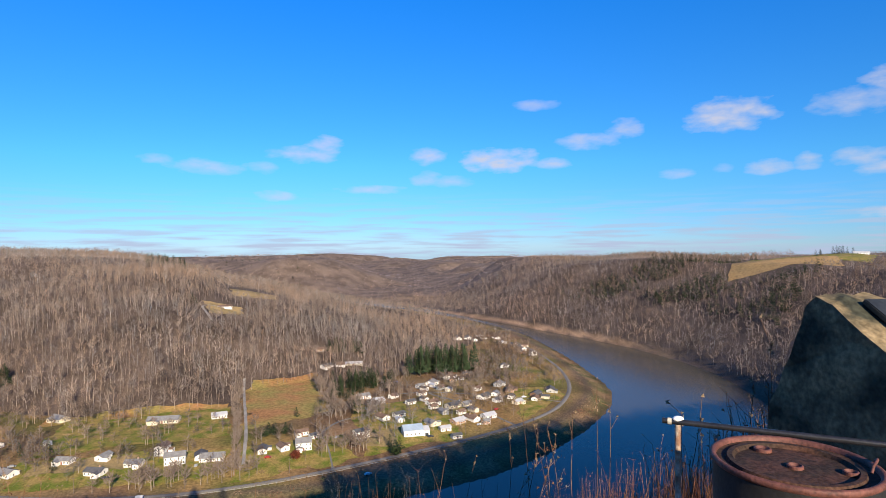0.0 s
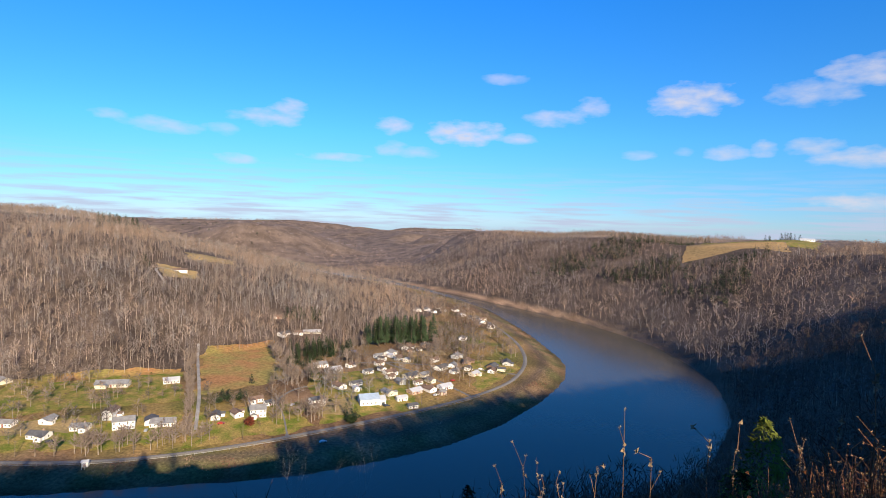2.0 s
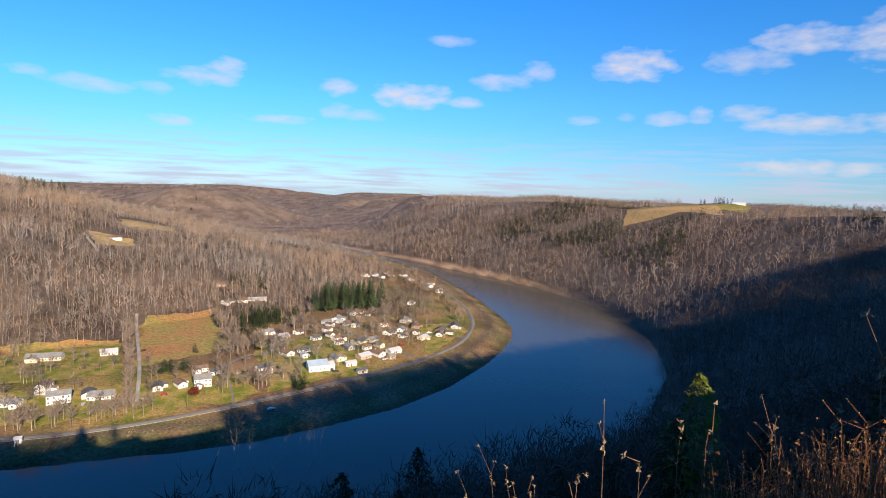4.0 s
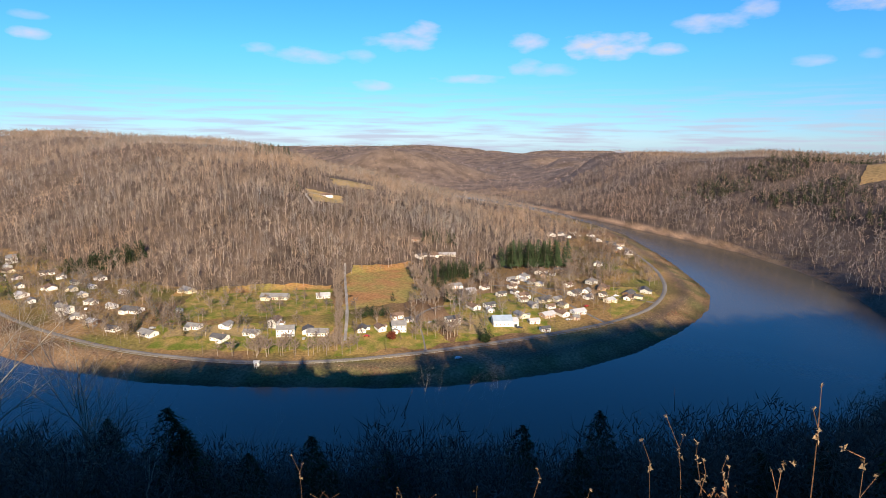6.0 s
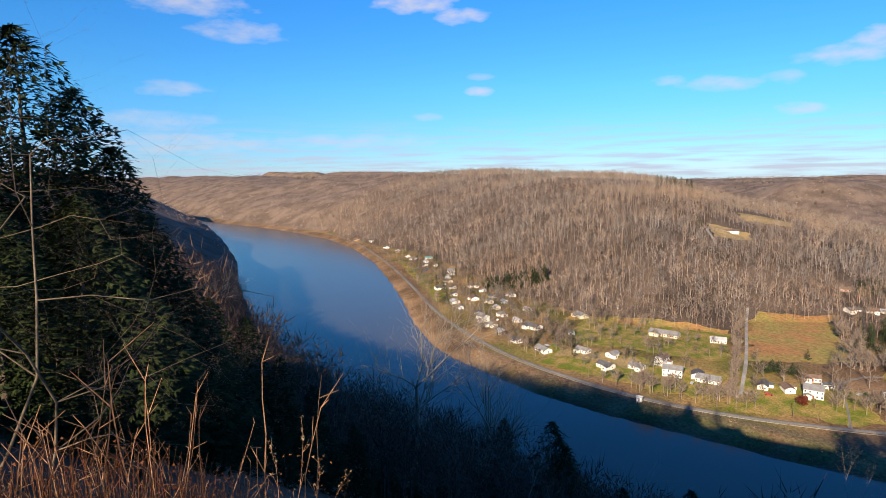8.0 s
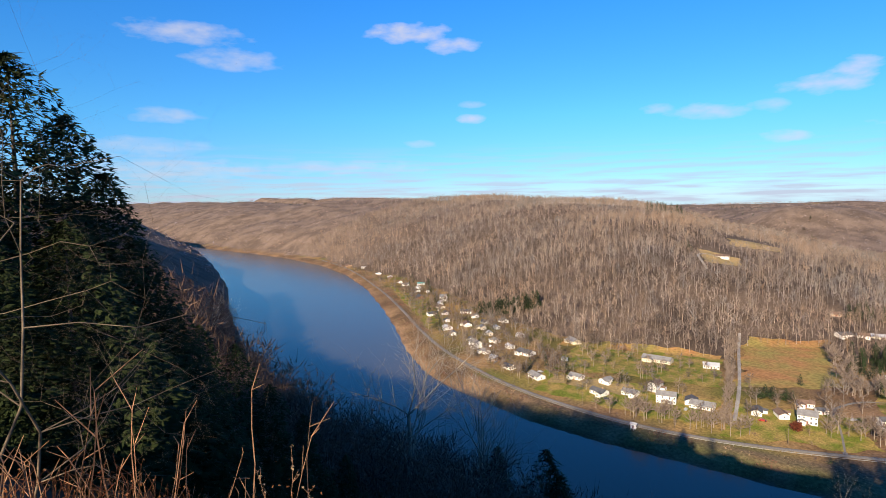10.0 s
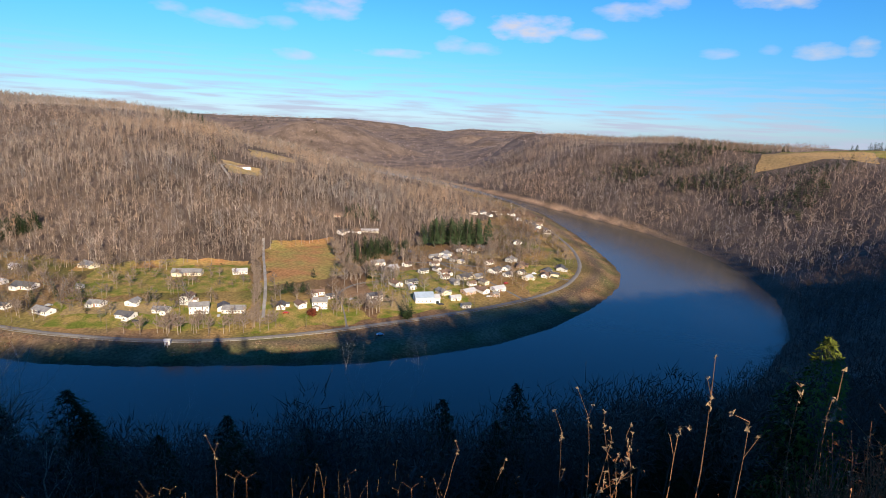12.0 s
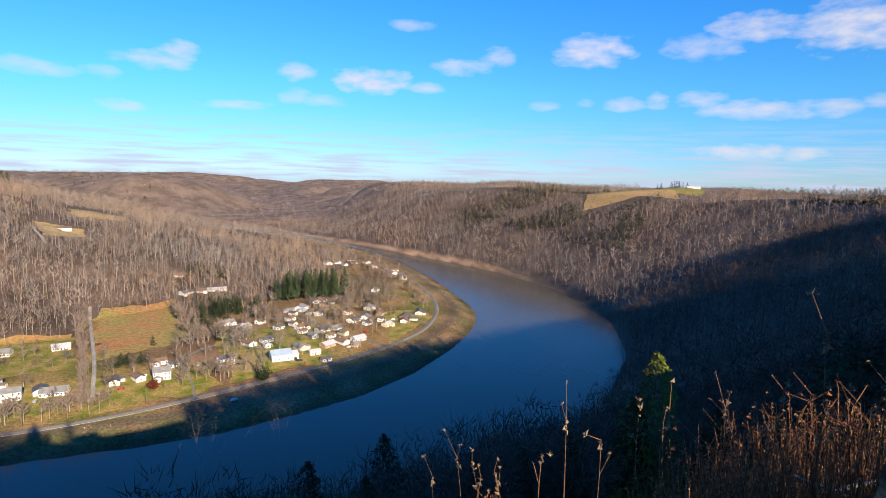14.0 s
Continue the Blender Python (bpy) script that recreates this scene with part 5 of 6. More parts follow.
for i, (az_, el_, r, w) in enumerate(((-41.3, -23.8, 65, .9), (-36.4, -23.9, 62, 1.1), (-35.0, -26.0, 60, 1.0), (-29.4, -28.9, 52, 1.0), (-23.0, -28.2, 52, 1.0), (-0.4, -27.4, 58, .8),
                                      (7.4, -25.3, 60, .8), (5.5, -29.0, 52, .8), (-54.0, -26.0, 60, 1.0), (-48, -27, 58, 1.1), (-15, -30, 50, 1.0), (17, -28, 52, 1.0), (22, -26, 55, 1.0), (27, -24, 55, 1.0))):
    slope_tree(slope_hemlock[i % 3], "hemlock", "shaded dark hemlock on the steep slope", az_, el_, r, w, "hemlocks on the slope", 70 * i)
for az_, el_, r in ((40, -20.0, 46), (47, -18.0, 44), (32.8, -20.5, 50), (-67, -13, 40), (-70, -11, 36), (-64, -17, 40), (-61, -20, 42), (-57, -24, 44), (-74, -13, 30), (-79, -12, 28), (-85, -12, 26), (-68, -20, 30), (-72, -21, 26), (-64, -24, 32), (-78, -22, 22), (-84, -22, 20)):
    slope_tree(slope_hemlock[0], "hemlock", "shaded dark hemlock on the steep slope", az_, el_, r, 1.1, "hemlocks on the slope", az_ * 9)
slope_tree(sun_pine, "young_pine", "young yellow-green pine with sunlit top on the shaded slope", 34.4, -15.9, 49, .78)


# ---- branching trees with real limbs ----
def tube(verts, faces, a, b, ra, rb, sides=5):
    d = (b - a).normalized()
    u = d.orthogonal().normalized()
    v = d.cross(u)
    i = len(verts)
    for p, r in ((a, ra), (b, rb)):
        for k in range(sides):
            t = 2 * math.pi * k / sides
            verts.append(p + (u * math.cos(t) + v * math.sin(t)) * r)
    for k in range(sides):
        j = (k + 1) % sides
        faces.append((i + k, i + j, i + sides + j, i + sides + k))


def branching(seed, height, radius, levels, spread, upward, forks=(2, 4), sides=5, wobble=0.18):
    rnd = random.Random(seed)
    trunk, limbs = ([], []), ([], [])

    def grow(p, d, length, r, level):
        store = trunk if level == 0 else limbs
        steps = 5 if level == 0 else 4
        pts = [p]
        for s in range(steps):
            d = (d + Vector((rnd.gauss(0, wobble), rnd.gauss(0, wobble), rnd.gauss(0, wobble * .6) + upward * 0.06))).normalized()
            q = p + d * (length / steps)
            r2 = r * (0.86 if level == 0 else 0.78)
            tube(store[0], store[1], p, q, r, r2, sides if level < 2 else 3)
            p, r = q, r2
            pts.append(q)
            if level < levels and (s >= 1 or level > 0):
                for _ in range(rnd.randint(*forks) if level < 2 else rnd.randint(1, 2)):
                    ang = rnd.uniform(0, 6.283)
                    side = d.orthogonal().normalized()
                    side.rotate(Matrix.Rotation(ang, 3, d))
                    nd = (d * (1 - spread) + side * spread + Vector((0, 0, upward * 0.15))).normalized()
                    grow(p, nd, length * rnd.uniform(0.42, 0.68), r * 0.55, level + 1)
    grow(Vector((0, 0, -0.15)), Vector((0, 0, 1)), height, radius, 0)
    return trunk, limbs


def limb_tree(kind, label, x, y, seed, height, radius, levels, spread, upward, mats, group="", lean=(0, 0), turn=0, **kw):
    t = thing(kind, pose(x, y, gz(x, y), lean[0], lean[1], turn), label, "tree" if "tree" in kind else "shrub", group)
    trunk, limbs = branching(seed, height, radius, levels, spread, upward, **kw)
    for nm, (v, f), m in (("trunk", trunk, mats[0]), ("crown", limbs, mats[1])):
        shade = nm == "trunk"
        ob = mesh_object(nm, [tuple(p) for p in v], f, [m], parent=t, shade=shade)
    return t


M_limb = material("pale_grey_limb", (0.36, 0.31, 0.245), 0.85, scale=1.5, fine=10, vary=0.3, bump=0.3)
M_twiglimb = material("tan_grey_limb", (0.15, 0.115, 0.08), 0.85, scale=1.5, fine=10, vary=0.35, bump=0.3)
M_cane = material("tan_cane", (0.27, 0.15, 0.085), 0.8, scale=6, fine=8, vary=0.35, bump=0.2)
for az_, el_, r, seed, rad in ((-52.0, -16.4, 80, 3, 0.32), (-45.2, -19.8, 70, 4, 0.26), (-66.5, -11.0, 95, 5, 0.2), (-12, -27.5, 75, 6, 0.16), (-7.5, -28, 72, 7, 0.16),
                                (-57, -27, 60, 8, 0.14), (-30, -29.5, 66, 9, .14), (-38, -29, 48, 10, .12)):
    x, y = r * math.sin(radians(az_)), r * math.cos(radians(az_))
    total = 140 + r * math.tan(radians(el_)) - gz(x, y)
    limb_tree("bare_tree", "tall leafless pale-limbed tree on the steep slope", x, y, seed, total / 1.3, rad * (1.7 if el_ > -21 else 1.1), 3, 0.47, 0.8, (M_limb, M_limb), "slope trees", forks=(2, 3) if el_ > -21 else (1, 2))
for x, y, seed, h, turn in ((-10.6, 0.2, 21, 5.8, 0), (-9.8, 0.9, 22, 4.4, 80), (-12.6, -0.6, 23, 5.6, 200)):
    limb_tree("bare_tree", "crooked leafless sapling with pale tan limbs at the clearing edge", x, y, seed, h, 0.030, 4, 0.72, 0.05, (M_twiglimb, M_twiglimb), "saplings", wobble=0.30, turn=turn, forks=(1, 2))


# ---- the overlook: stone monument, drum, hand rail ----
M_stone = material("weathered_sandstone", (0.27, 0.20, 0.11), 0.95, scale=3.0, fine=9, vary=0.4, bump=0.9, second=(0.045, 0.046, 0.033))
M_bronze = material("dark_bronze_plaque", (0.06, 0.065, 0.06), 0.5, metal=0.6, scale=6, fine=8, vary=0.25, bump=0.2)
M_letter = material("worn_lettering", (0.16, 0.17, 0.15), 0.5, metal=0.5, scale=6, vary=0.2, bump=0)
M_rust = material("rusty_steel", (0.085, 0.042, 0.028), 0.75, metal=0.15, scale=9, fine=7, vary=0.5, bump=0.5, second=(0.045, 0.03, 0.022))
M_rim = material("rusty_red_rim", (0.15, 0.055, 0.04), 0.7, metal=0.1, scale=12, fine=6, vary=0.4, bump=0.4)
# near-black sides and lowered lid rust carry the drum's shade as colour
M_drum = material("shade_toned_drum_side", (0.012, 0.011, 0.011), 0.7, metal=0.0, scale=6, fine=8, vary=0.4, bump=0.3)
M_pipe = material("black_painted_pipe", (0.022, 0.022, 0.026), 0.35, scale=12, fine=6, vary=0.3, bump=0.1)
M_post = material("flaking_white_post", (0.46, 0.42, 0.34), 0.7, scale=14, fine=5, vary=0.3, bump=0.4, second=(0.22, 0.12, 0.07))


def monument(x0, x1):
    section = [(0.72, 137.7), (0.70, 138.6), (0.74, 139.28), (0.97, 139.43), (1.30, 139.66), (1.40, 139.68), (1.58, 139.42), (1.73, 139.08), (1.83, 138.6), (1.90, 137.5)]
    t = thing("monument", pose(x0, -0.01, 0, 0, 0, 11.5), "rough sandstone memorial boulder with sloping face and bronze plaque", "monument")
    bm = bmesh.new()
    n = 14
    rings = []
    for i in range(n + 1):
        f = i / n
        ring = []
        for y, z in section:
            edge = 0.06 * (f - 0.5) ** 2
            ring.append(bm.verts.new((f * (x1 - x0), y + (y - 1.25) * -edge, z - 0.10 * max(0, f - 0.6))))
        rings.append(ring)
    for a, b in zip(rings[:-1], rings[1:]):
        for i in range(len(section) - 1):
            bm.faces.new((a[i], b[i], b[i + 1], a[i + 1]))
    bm.faces.new(rings[0])
    bm.faces.new(rings[-1][::-1])
    bmesh.ops.recalc_face_normals(bm, faces=bm.faces[:])
    bmesh.ops.triangulate(bm, faces=bm.faces[:])
    bmesh.ops.subdivide_edges(bm, edges=bm.edges[:], cuts=2, use_grid_fill=True)
    for v in bm.verts:
        c = v.co
        k = 0.035 * noise.noise(c * 4) + 0.018 * noise.noise(c * 11) + 0.008 * noise.noise(c * 27)
        if c.z > 139.6:
            k += 0.05 * noise.noise(Vector((c.x * 5, c.y * 3, 7)))
        v.co = c + Vector((noise.noise(c * 5 + Vector((9, 0, 0))) * 0.03 - abs(k) * .3, k, k))
    part("boulder", bm, M_stone, t, shade=False)
    # the plaque lies on the sloping face
    mid = pose(0.60, 1.12, 139.56, 34, 0, 0)
    pl = part("plaque", box_bm(-0.42, 0.42, -0.17, 0.17, -0.005, 0.03, 0.006), M_bronze, t, "dark bronze plaque")
    pl.matrix_basis = mid
    for r in range(5):
        w = (0.30, 0.36, 0.34, 0.36, 0.22)[r]
        part("line_of_text", box_bm(-w, w, 0.10 - r * 0.055, 0.122 - r * 0.055, 0.0302, 0.034), M_letter, pl)
    return t


monument(2.62, 3.75)


def drum(x, y, top, radius=0.295, height=0.86):
    t = thing("steel_drum", pose(x, y, top - height), "rusty steel drum with red-brown lid and sides toned dark as shade", "drum")
    prof = [(radius - 0.02, 0), (radius, 0.02), (radius, 0.27), (radius + 0.012, 0.285), (radius, 0.30), (radius, 0.56), (radius + 0.012, 0.575), (radius, 0.59), (radius, height - 0.03)]

    def spun(profile, n=48):
        bm = bmesh.new()
        rings = [[bm.verts.new((r * math.cos(2 * math.pi * k / n), r * math.sin(2 * math.pi * k / n), z)) for k in range(n)] for r, z in profile]
        for a, b in zip(rings[:-1], rings[1:]):
            for k in range(n):
                bm.faces.new((a[k], a[(k + 1) % n], b[(k + 1) % n], b[k]))
        if profile[-1][0] < 0.02:
            bm.faces.new(rings[-1])
        return bm
    part("side", spun(prof), M_drum, t, shade=True)
    lid = part("lid", spun([(radius - 0.012, height - 0.022), (radius - 0.05, height - 0.026), (radius - 0.055, height - 0.012), (radius - 0.075, height - 0.012), (radius - 0.085, height - 0.028), (0.01, height - 0.024)]), M_rust, t, "rusty pitted lid")
    part("rim", spun([(radius - 0.002, height - 0.032), (radius + 0.010, height - 0.022), (radius + 0.010, height - 0.006), (radius, height), (radius - 0.012, height - 0.006), (radius - 0.014, height - 0.024)]), M_rim, t, "dull red rolled rim", shade=True)
    for a, r, s in ((100, 0.17, 0.035), (250, 0.03, 0.03), (330, 0.19, 0.028)):
        b = spun([(s, 0), (s, 0.012), (s * 0.8, 0.014), (s * 0.55, 0.004), (0.005, 0.004)], 20)
        bung = part("bung", b, M_rim, t)
        bung.matrix_basis = pose(r * math.cos(radians(a)), r * math.sin(radians(a)), height - 0.026)
    # closing ring lever, a bent rod on the rim
    cu_v, cu_f = [], []
    pts = [Vector((radius * math.cos(radians(d)) * k, radius * math.sin(radians(d)) * k, height + z)) for d, k, z in ((-30, 0.86, -.01), (-24, 0.9, .012), (-16, 0.97, .016), (-8, 1.05, .012), (-2, 1.07, -.01), (2, 1.06, -.05))]
    for a, b in zip(pts[:-1], pts[1:]):
        tube(cu_v, cu_f, a, b, 0.006, 0.006, 6)
    mesh_object("lever", [tuple(v) for v in cu_v], cu_f, [M_rim], parent=t, shade=True)
    return t


drum(1.46, 0.16, 139.14)


def pipe(name, pts, r, mat, parent, label=""):
    v, f = [], []
    for a, b in zip(pts[:-1], pts[1:]):
        tube(v, f, Vector(a), Vector(b), r, r, 12)
    ob = mesh_object(name, [tuple(p) for p in v], f, [mat], parent=parent, shade=True)
    if label:
        ob["label"] = label
    return ob


rail = thing("hand_rail", pose(0, 0, 0), "black pipe hand rail on a flaking white post", "railing")
pipe("rail", [(1.30, 1.113, 139.01), (2.05, 0.772, 139.01), (2.75, 0.454, 139.01), (3.9, -0.07, 139.01)], 0.016, M_pipe, rail, "glossy black rail pipe")
pipe("collar", [(1.325, 1.10, 139.01), (1.345, 1.091, 139.01)], 0.019, M_post, rail, "white collar at the rail end")
post = pipe("post", [(1.375, 1.085, 137.9), (1.375, 1.085, 138.995)], 0.016, M_post, rail, "white post with flaking paint and rust")
cap_bm = bmesh.new()
bmesh.ops.create_uvsphere(cap_bm, u_segments=14, v_segments=8, radius=0.024, matrix=Matrix.Translation((1.378, 1.085, 139.025)) @ Matrix.Diagonal((1.35, 1, 0.7, 1)))
part("cap", cap_bm, M_trim, rail, "white post cap", shade=True)
far_post = pipe("post", [(3.3, 0.20, 137.9), (3.3, 0.20, 138.99)], 0.016, M_post, rail, "white post with flaking paint and rust")

# ---- dry weeds and canes round the overlook ----
M_stem = material("dry_weed_stem", (0.19, 0.100, 0.056), 0.85, scale=8, fine=6, vary=0.4, bump=0.2, tint=True)
M_seed = material("pale_seed_head", (0.26, 0.185, 0.115), 0.9, scale=20, fine=4, vary=0.4, bump=0, tint=True)
M_leaf = material("withered_leaf", (0.24, 0.10, 0.04), 0.8, scale=12, fine=5, vary=0.5, bump=0.1, tint=True)


def stem_shape(seed, height, r, bend=0.1, side=4, tuft=6, tuft_size=0.02, leaves=0):
    """One dry stem: crooked stalk, short side twigs, seed tufts; vertices, triangles, materials."""
    rnd = np.random.default_rng(seed)
    V, Fc, K = [], [], []

    def seg(a, b, ra, rb, k):
        d = b - a
        d = d / (np.linalg.norm(d) + 1e-9)
        u = np.cross(d, [0.3, 0.9, 0.2])
        u /= np.linalg.norm(u) + 1e-9
        w = np.cross(d, u)
        i = len(V)
        for p, q in ((a, ra), (b, rb)):
            for t in range(3):
                V.append(p + (u * math.cos(2.094 * t) + w * math.sin(2.094 * t)) * q)
        for t in range(3):
            j = (t + 1) % 3
            Fc.append((i + t, i + j, i + 3 + j))
            Fc.append((i + t, i + 3 + j, i + 3 + t))
            K.extend((k, k))

    def tri(p, s, k):
        i = len(V)
        V.extend([p + rnd.normal(size=3) * s for _ in range(3)])
        Fc.append((i, i + 1, i + 2))
        K.append(k)
    p = np.zeros(3)
    d = np.array([rnd.normal() * bend, rnd.normal() * bend, 1.0])
    n = 6
    for i in range(n):
        d = d + np.array([rnd.normal() * bend, rnd.normal() * bend, 0.05])
        d /= np.linalg.norm(d)
        q = p + d * height / n
        seg(p, q, r * (1 - 0.11 * i), r * (1 - 0.11 * (i + 1)), 0)
        if i >= 2:
            for _ in range(int(rnd.integers(0, max(side, 1) + 1)) // 2 + (1 if side and i == n - 1 else 0)):
                e = q + (d + rnd.normal(size=3) * 0.55) * height * rnd.uniform(0.04, 0.13)
                seg(q, e, r * 0.5, r * 0.25, 0)
                for _ in range(tuft):
                    tri(e, tuft_size, 1)
            for _ in range(leaves):
                tri(q + rnd.normal(size=3) * 0.05, 0.010, 2)
        p = q
    for _ in range(tuft * 2):
        tri(p - d * rnd.random() * 0.06, tuft_size, 1)
    return np.array(V), np.array(Fc), np.array(K)


def stem_meshes(name, shape, mats, names):
    V, Fc, K = shape
    out = []
    for k, nm in enumerate(names):
        f = Fc[K == k]
        if not len(f):
            continue
        ids, inv = np.unique(f, return_inverse=True)
        ob = mesh_object(nm, V[ids], inv.reshape(-1, 3), [mats[k]], tint=np.ones((len(ids), 3)))
        out.append((nm, ob.data))
        bpy.data.objects.remove(ob)
    return out


def plant(meshes, kind, label, category, x, y, turn, scale, group, tilt=(0, 0)):
    t = thing(kind, pose(x, y, gz(x, y) - 0.03, tilt[0], tilt[1], turn), label, category, group)
    t.scale = (scale, scale, scale)
    for nm, me in meshes:
        tagged(shared(nm, me, t), kind="stuff")
    return t


def weeds(name, shapes, pts, scales, label, seed, tone):
    """A patch of many stems joined in one mesh."""
    rnd = np.random.default_rng(seed)
    Vs, Fs, Ks, Ts, off = [], [], [], [], 0
    z = ground_z(pts[:, 0], pts[:, 1]) - 0.04
    for (x, y), zz, sc in zip(pts, z, scales):
        V, Fc, K = shapes[rnd.integers(len(shapes))]
        a = rnd.uniform(0, 6.283)
        lean = rnd.normal(size=2) * 0.09
        c, s = math.cos(a), math.sin(a)
        X = (V[:, 0] * c - V[:, 1] * s) * sc + x + V[:, 2] * sc * lean[0]
        Y = (V[:, 0] * s + V[:, 1] * c) * sc + y + V[:, 2] * sc * lean[1]
        Vs.append(np.stack([X, Y, V[:, 2] * sc + zz], 1))
        Fs.append(Fc + off)
        Ks.append(K)
        Ts.append(np.ones((len(V), 1)) * rnd.uniform(0.55, 1.35) * np.array([tone]) * (1 + rnd.normal(size=3) * 0.06))
        off += len(V)
    ob = mesh_object(name, np.concatenate(Vs), np.concatenate(Fs), [M_stem, M_seed, M_leaf], index=np.concatenate(Ks), tint=np.concatenate(Ts))
    return tagged(ob, label, "weeds", kind="stuff")


short_stems = [stem_shape(s, 1.0, 0.0038, 0.045, 2 if s % 2 else 0, 3 if s % 3 == 0 else 1, 0.005, 1 if s % 5 == 0 else 0) for s in range(12)]
tall_stems = [stem_meshes("stalk", stem_shape(40 + s, 1.0, 0.0042, 0.06, 2, 6, 0.007), [M_stem, M_seed, M_leaf], ("stem", "seed_head")) for s in range(6)]
canes = [stem_meshes("cane", stem_shape(60 + s, 1.0, 0.0052, 0.10, 4, 0, 0.01), [M_cane, M_seed, M_leaf], ("stem",)) for s in range(6)]
rw = np.random.default_rng(77)
# weed bank on the downhill side, sunlight put into its raised tone
n_w = 4600
az_w = np.radians(np.where(rw.random(n_w) < 0.3, 13 + 24 * rw.random(n_w), 35 + 29 * rw.random(n_w) ** 0.8))
r_w = np.where(az_w > 0.6, rw.uniform(3.4, 6.4, n_w), rw.uniform(2.5, 4.9, n_w))
pts_w = np.stack([np.sin(az_w) * r_w, np.cos(az_w) * r_w], 1)
pts_w = pts_w[(pts_w[:, 1] > 1.55) & (np.hypot(pts_w[:, 0] - 2.8, (pts_w[:, 1] - 1.3) * 1.2) > 0.75)]
z_w = ground_z(pts_w[:, 0], pts_w[:, 1])
aim = 140 - np.hypot(pts_w[:, 0], pts_w[:, 1]) * np.tan(np.radians(np.interp(np.degrees(np.arctan2(pts_w[:, 0], pts_w[:, 1])), [14, 24, 31, 38, 45, 52, 62], [37, 35, 32, 25, 20.5, 17, 15.5])))
scl = np.clip((aim - z_w) * rw.uniform(0.55, 1.03, len(pts_w)), 0.25, 2.9)
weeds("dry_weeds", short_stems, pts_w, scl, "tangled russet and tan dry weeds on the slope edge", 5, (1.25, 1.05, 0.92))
# low weeds along the near edge of the bank
n_w = 900
az_w = np.radians(rw.uniform(36, 66, n_w))
r_w = rw.uniform(2.6, 3.7, n_w)
pts_w = np.stack([np.sin(az_w) * r_w, np.cos(az_w) * r_w], 1)
pts_w = pts_w[(pts_w[:, 1] > 1.45) & (np.hypot(pts_w[:, 0] - 2.8, (pts_w[:, 1] - 1.3) * 1.2) > 0.75)]
room_w = 140 - np.hypot(pts_w[:, 0], pts_w[:, 1]) * math.tan(radians(28.5)) - ground_z(pts_w[:, 0], pts_w[:, 1])
weeds("dry_weeds", short_stems, pts_w, np.clip(room_w * rw.uniform(0.5, 1.0, len(pts_w)), 0.2, 1.6), "low russet weeds along the edge of the overlook", 9, (1.1, 0.9, 0.8))
# thin weeds straight ahead and to the uphill side
n_w = 260
az_w = np.radians(rw.uniform(-62, 9, n_w))
r_w = rw.uniform(2.6, 4.6, n_w)
pts_w = np.stack([np.sin(az_w) * r_w, np.cos(az_w) * r_w], 1)
z_w = ground_z(pts_w[:, 0], pts_w[:, 1])
aim = 140 - r_w * np.tan(np.radians(33.0))
scl = np.clip((aim - z_w) * rw.uniform(0.5, 1.0, n_w), 0.2, 1.6)
weeds("dry_weeds", short_stems, pts_w, scl, "sparse dark dry weeds at the drop", 6, (0.8, 0.75, 0.7))
# this mat gets a low tone, painting in the shade below the canes
n_w = 1700
az_w = np.radians(rw.uniform(-104, -64, n_w))
r_w = rw.uniform(2.3, 4.6, n_w)
pts_w = np.stack([np.sin(az_w) * r_w, np.cos(az_w) * r_w], 1)
z_w = ground_z(pts_w[:, 0], pts_w[:, 1])
aim = 140 - r_w * np.tan(np.radians(np.interp(np.degrees(az_w), [-104, -80, -72, -64], [19.0, 21.0, 25.0, 30.0])))
scl = np.clip((aim - z_w) * rw.uniform(0.5, 1.0, n_w), 0.2, 1.6)
weeds("dry_weeds", short_stems, pts_w, scl, "matted brown weeds below the canes, toned dark like shade", 7, (0.62, 0.46, 0.37))


# hemlock shade painted into these weeds by their darkened tone
n_w = 1500
az_w = np.radians(rw.uniform(-106, -62, n_w))
r_w = rw.uniform(4.4, 11.5, n_w)
pts_w = np.stack([np.sin(az_w) * r_w, np.cos(az_w) * r_w], 1)
weeds("dry_weeds", short_stems, pts_w, rw.uniform(0.45, 1.1, n_w), "matted brown weeds under the hemlocks, their shade in the tone", 8, (0.42, 0.33, 0.27))


def by_bearing(bank, kind, label, category, group, rows):
    """Stalks at a bearing and distance from the overlook, tops at an elevation."""
    for i, (az_, el_, r) in enumerate(rows):
        x, y = r * math.sin(radians(az_)), r * math.cos(radians(az_))
        h = 140 + r * math.tan(radians(el_)) - gz(x, y)
        plant(bank[i % len(bank)], kind, label, category, x, y, 67 * i, max(h, 0.3), group, (rng_t.uniform(-5, 5), rng_t.uniform(-5, 5)))


by_bearing(tall_stems, "dry_stalk", "tall dry weed stalk with a pale seed head", "weed", "dry stalks",
           [(20.2, -27.0, 2.9), (22.1, -26.5, 3.0), (26.8, -23.0, 3.1), (29.5, -24, 2.8), (31.5, -20.6, 4.6), (33.8, -20.4, 4.8), (36.5, -21, 5.0), (38.8, -19.0, 5.2), (41.0, -20.5, 5.0),
            (44.0, -17.5, 3.6), (46.5, -12.0, 3.5), (47.8, -16.5, 3.6), (49.3, -15.0, 3.9), (15.0, -27.5, 2.9), (17.2, -27.0, 2.8), (24.2, -26.0, 2.7), (12.0, -29.5, 2.8), (52.5, -13.5, 3.4),
            (3.5, -31.0, 3.0), (-1.0, -30.5, 3.1), (-24.0, -31.5, 3.0), (-40.0, -31.0, 3.1)])
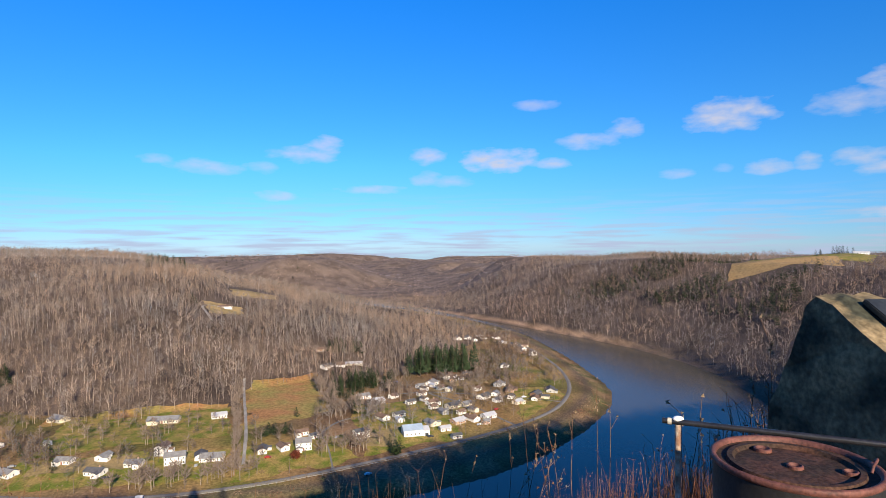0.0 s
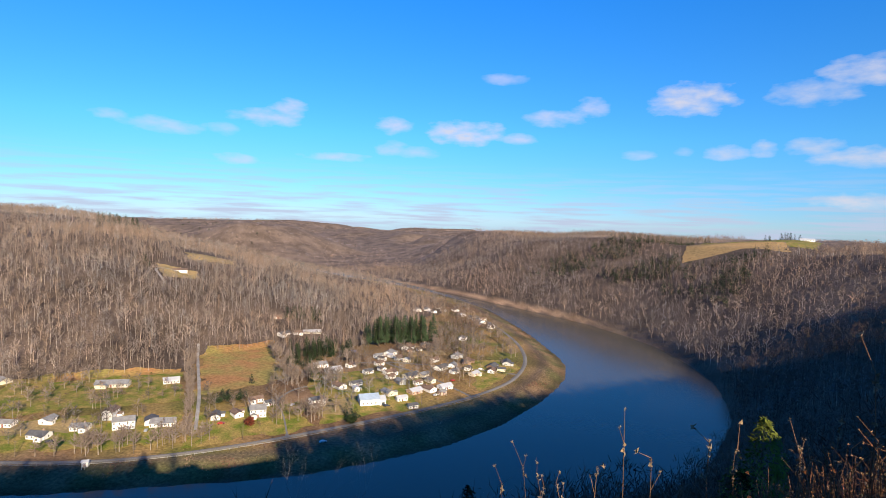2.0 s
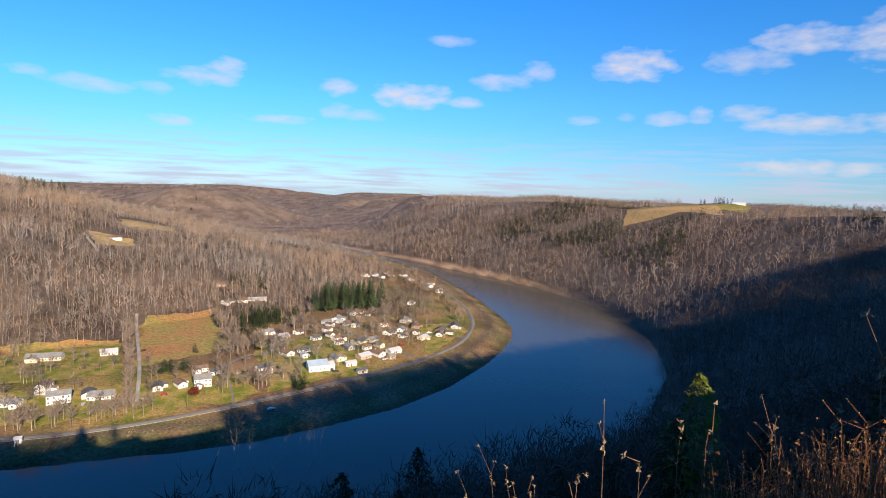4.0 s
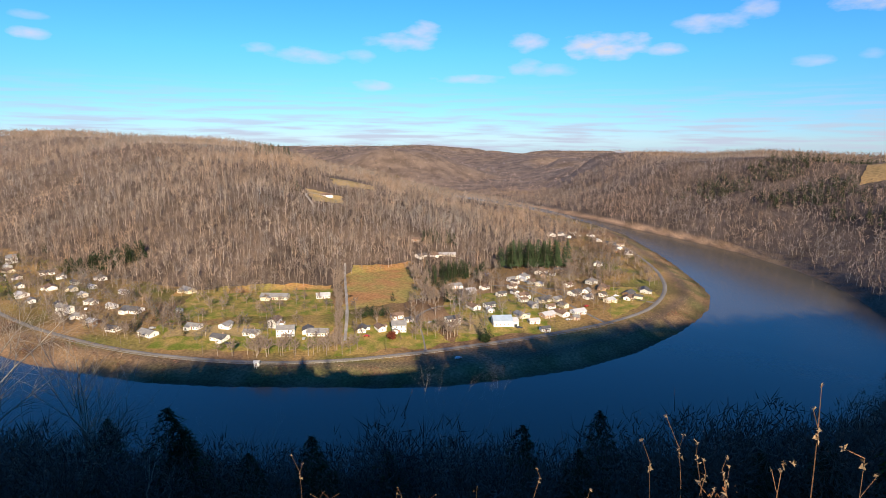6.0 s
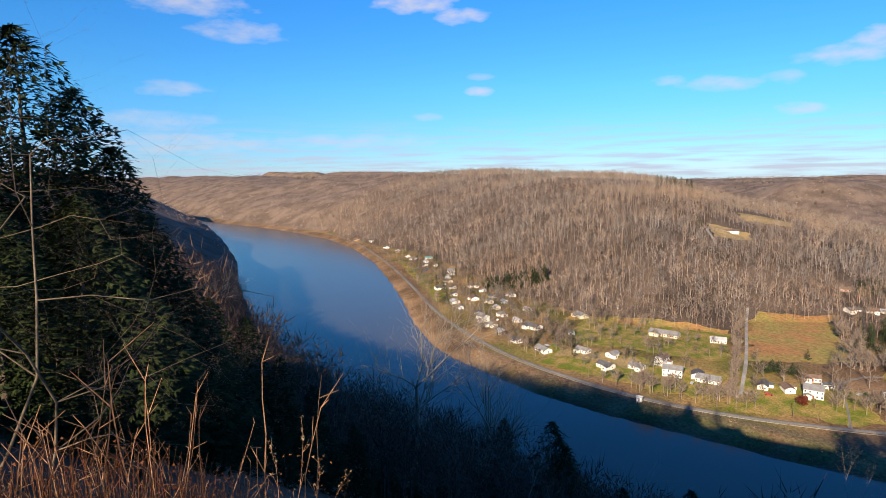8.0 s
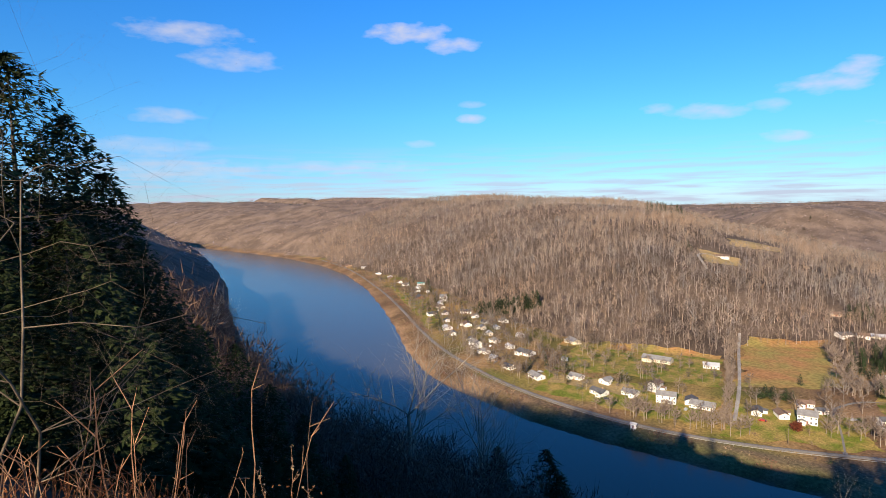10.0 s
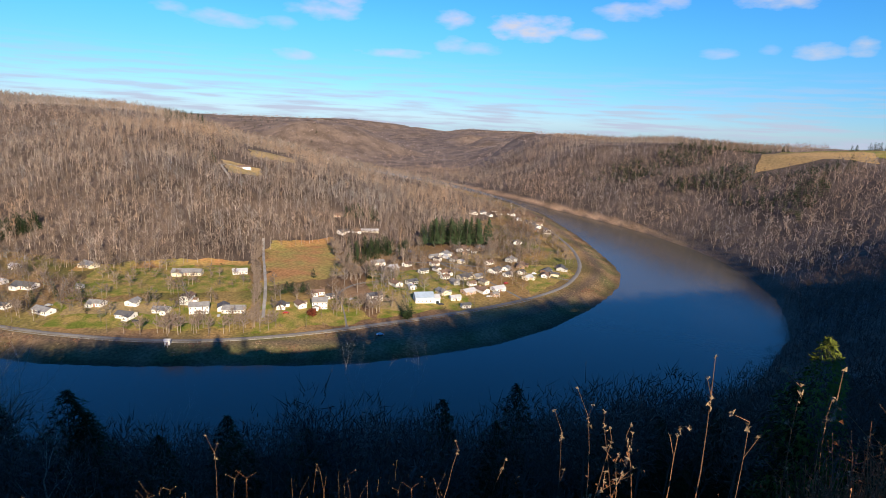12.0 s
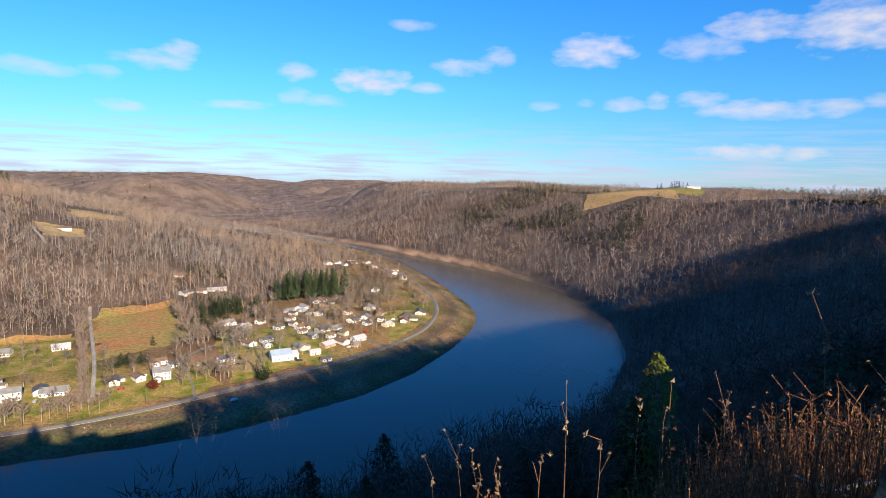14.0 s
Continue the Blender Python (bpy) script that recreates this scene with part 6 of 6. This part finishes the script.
by_bearing(canes, "dry_cane", "upright tan cane of a leafless shrub", "shrub", "dry canes",
           [(-87.5, -20, 3.2), (-86.5, -17.5, 3.3), (-85.4, -21, 3.0), (-84.0, -16.0, 3.4), (-83.2, -15.5, 3.2), (-82.0, -19.5, 3.1), (-80.9, -17.0, 3.3), (-79.6, -20.5, 3.0), (-78.4, -18.0, 3.3),
            (-77.2, -21.5, 3.1), (-76.0, -18.6, 3.2), (-75.0, -14.0, 3.4), (-74.2, -17.5, 3.2), (-73.0, -21.0, 3.1), (-71.8, -22.0, 3.2), (-68.0, -19.0, 3.6), (-66.0, -17.5, 3.7), (-62.5, -20.5, 3.9),
            (-84.8, -22, 2.8), (-81.4, -23, 2.8), (-77.9, -23.5, 2.9), (-70.5, -24, 3.0), (-61.0, -21.5, 3.8)]
           + [(-92 + 0.62 * k, -21.5 + 3.5 * math.sin(k * 2.3) - 0.06 * k, 3.1 + 0.5 * math.sin(k * 1.7)) for k in range(36)])
leafy = [stem_meshes("leafy", stem_shape(80 + s, 1.0, 0.005, 0.16, 5, 3, 0.012, 7), [M_cane, M_seed, M_leaf], ("stem", "seed_head", "leaf")) for s in range(4)]
by_bearing(leafy, "withered_shrub", "small shrub with curled orange-brown withered leaves", "shrub", "withered shrubs",
           [(-64.5, -25.5, 2.7), (-63.2, -24.6, 2.8), (-62.0, -26.5, 2.7), (-65.8, -27.5, 2.6), (-59.5, -28.0, 2.8), (15.8, -30.5, 2.9), (17.6, -30.0, 3.0), (19.0, -31.0, 2.9), (14.2, -32.0, 2.8)])

# a fallen pale branch lying in the weeds
br = thing("fallen_branch", pose(0, 0, 0), "pale forked dead branch caught in the weeds", "branch")
bv, bf = [], []


def bearing(az_, el_, r):
    return Vector((r * math.sin(radians(az_)), r * math.cos(radians(az_)), 140 + r * math.tan(radians(el_))))


pts_b = [bearing(46.4, -24.1, 4.25), bearing(47.9, -24.3, 4.2), bearing(49.6, -24.4, 4.15), bearing(50.6, -23.7, 4.2), bearing(52.8, -22.6, 4.3), bearing(56.0, -22.4, 4.4), bearing(60.0, -23.0, 4.5)]
for i, (a, b) in enumerate(zip(pts_b[:-1], pts_b[1:])):
    tube(bv, bf, a, b, 0.009 + 0.0016 * i, 0.0106 + 0.0016 * i, 6)
tube(bv, bf, bearing(49.6, -24.4, 4.15), bearing(48.6, -23.6, 4.2), 0.009, 0.005, 6)
tube(bv, bf, bearing(56.0, -22.4, 4.4), bearing(51.3, -22.2, 4.32), 0.011, 0.006, 6)
mesh_object("limb", [tuple(v) for v in bv], bf, [M_limb], parent=br, shade=True)
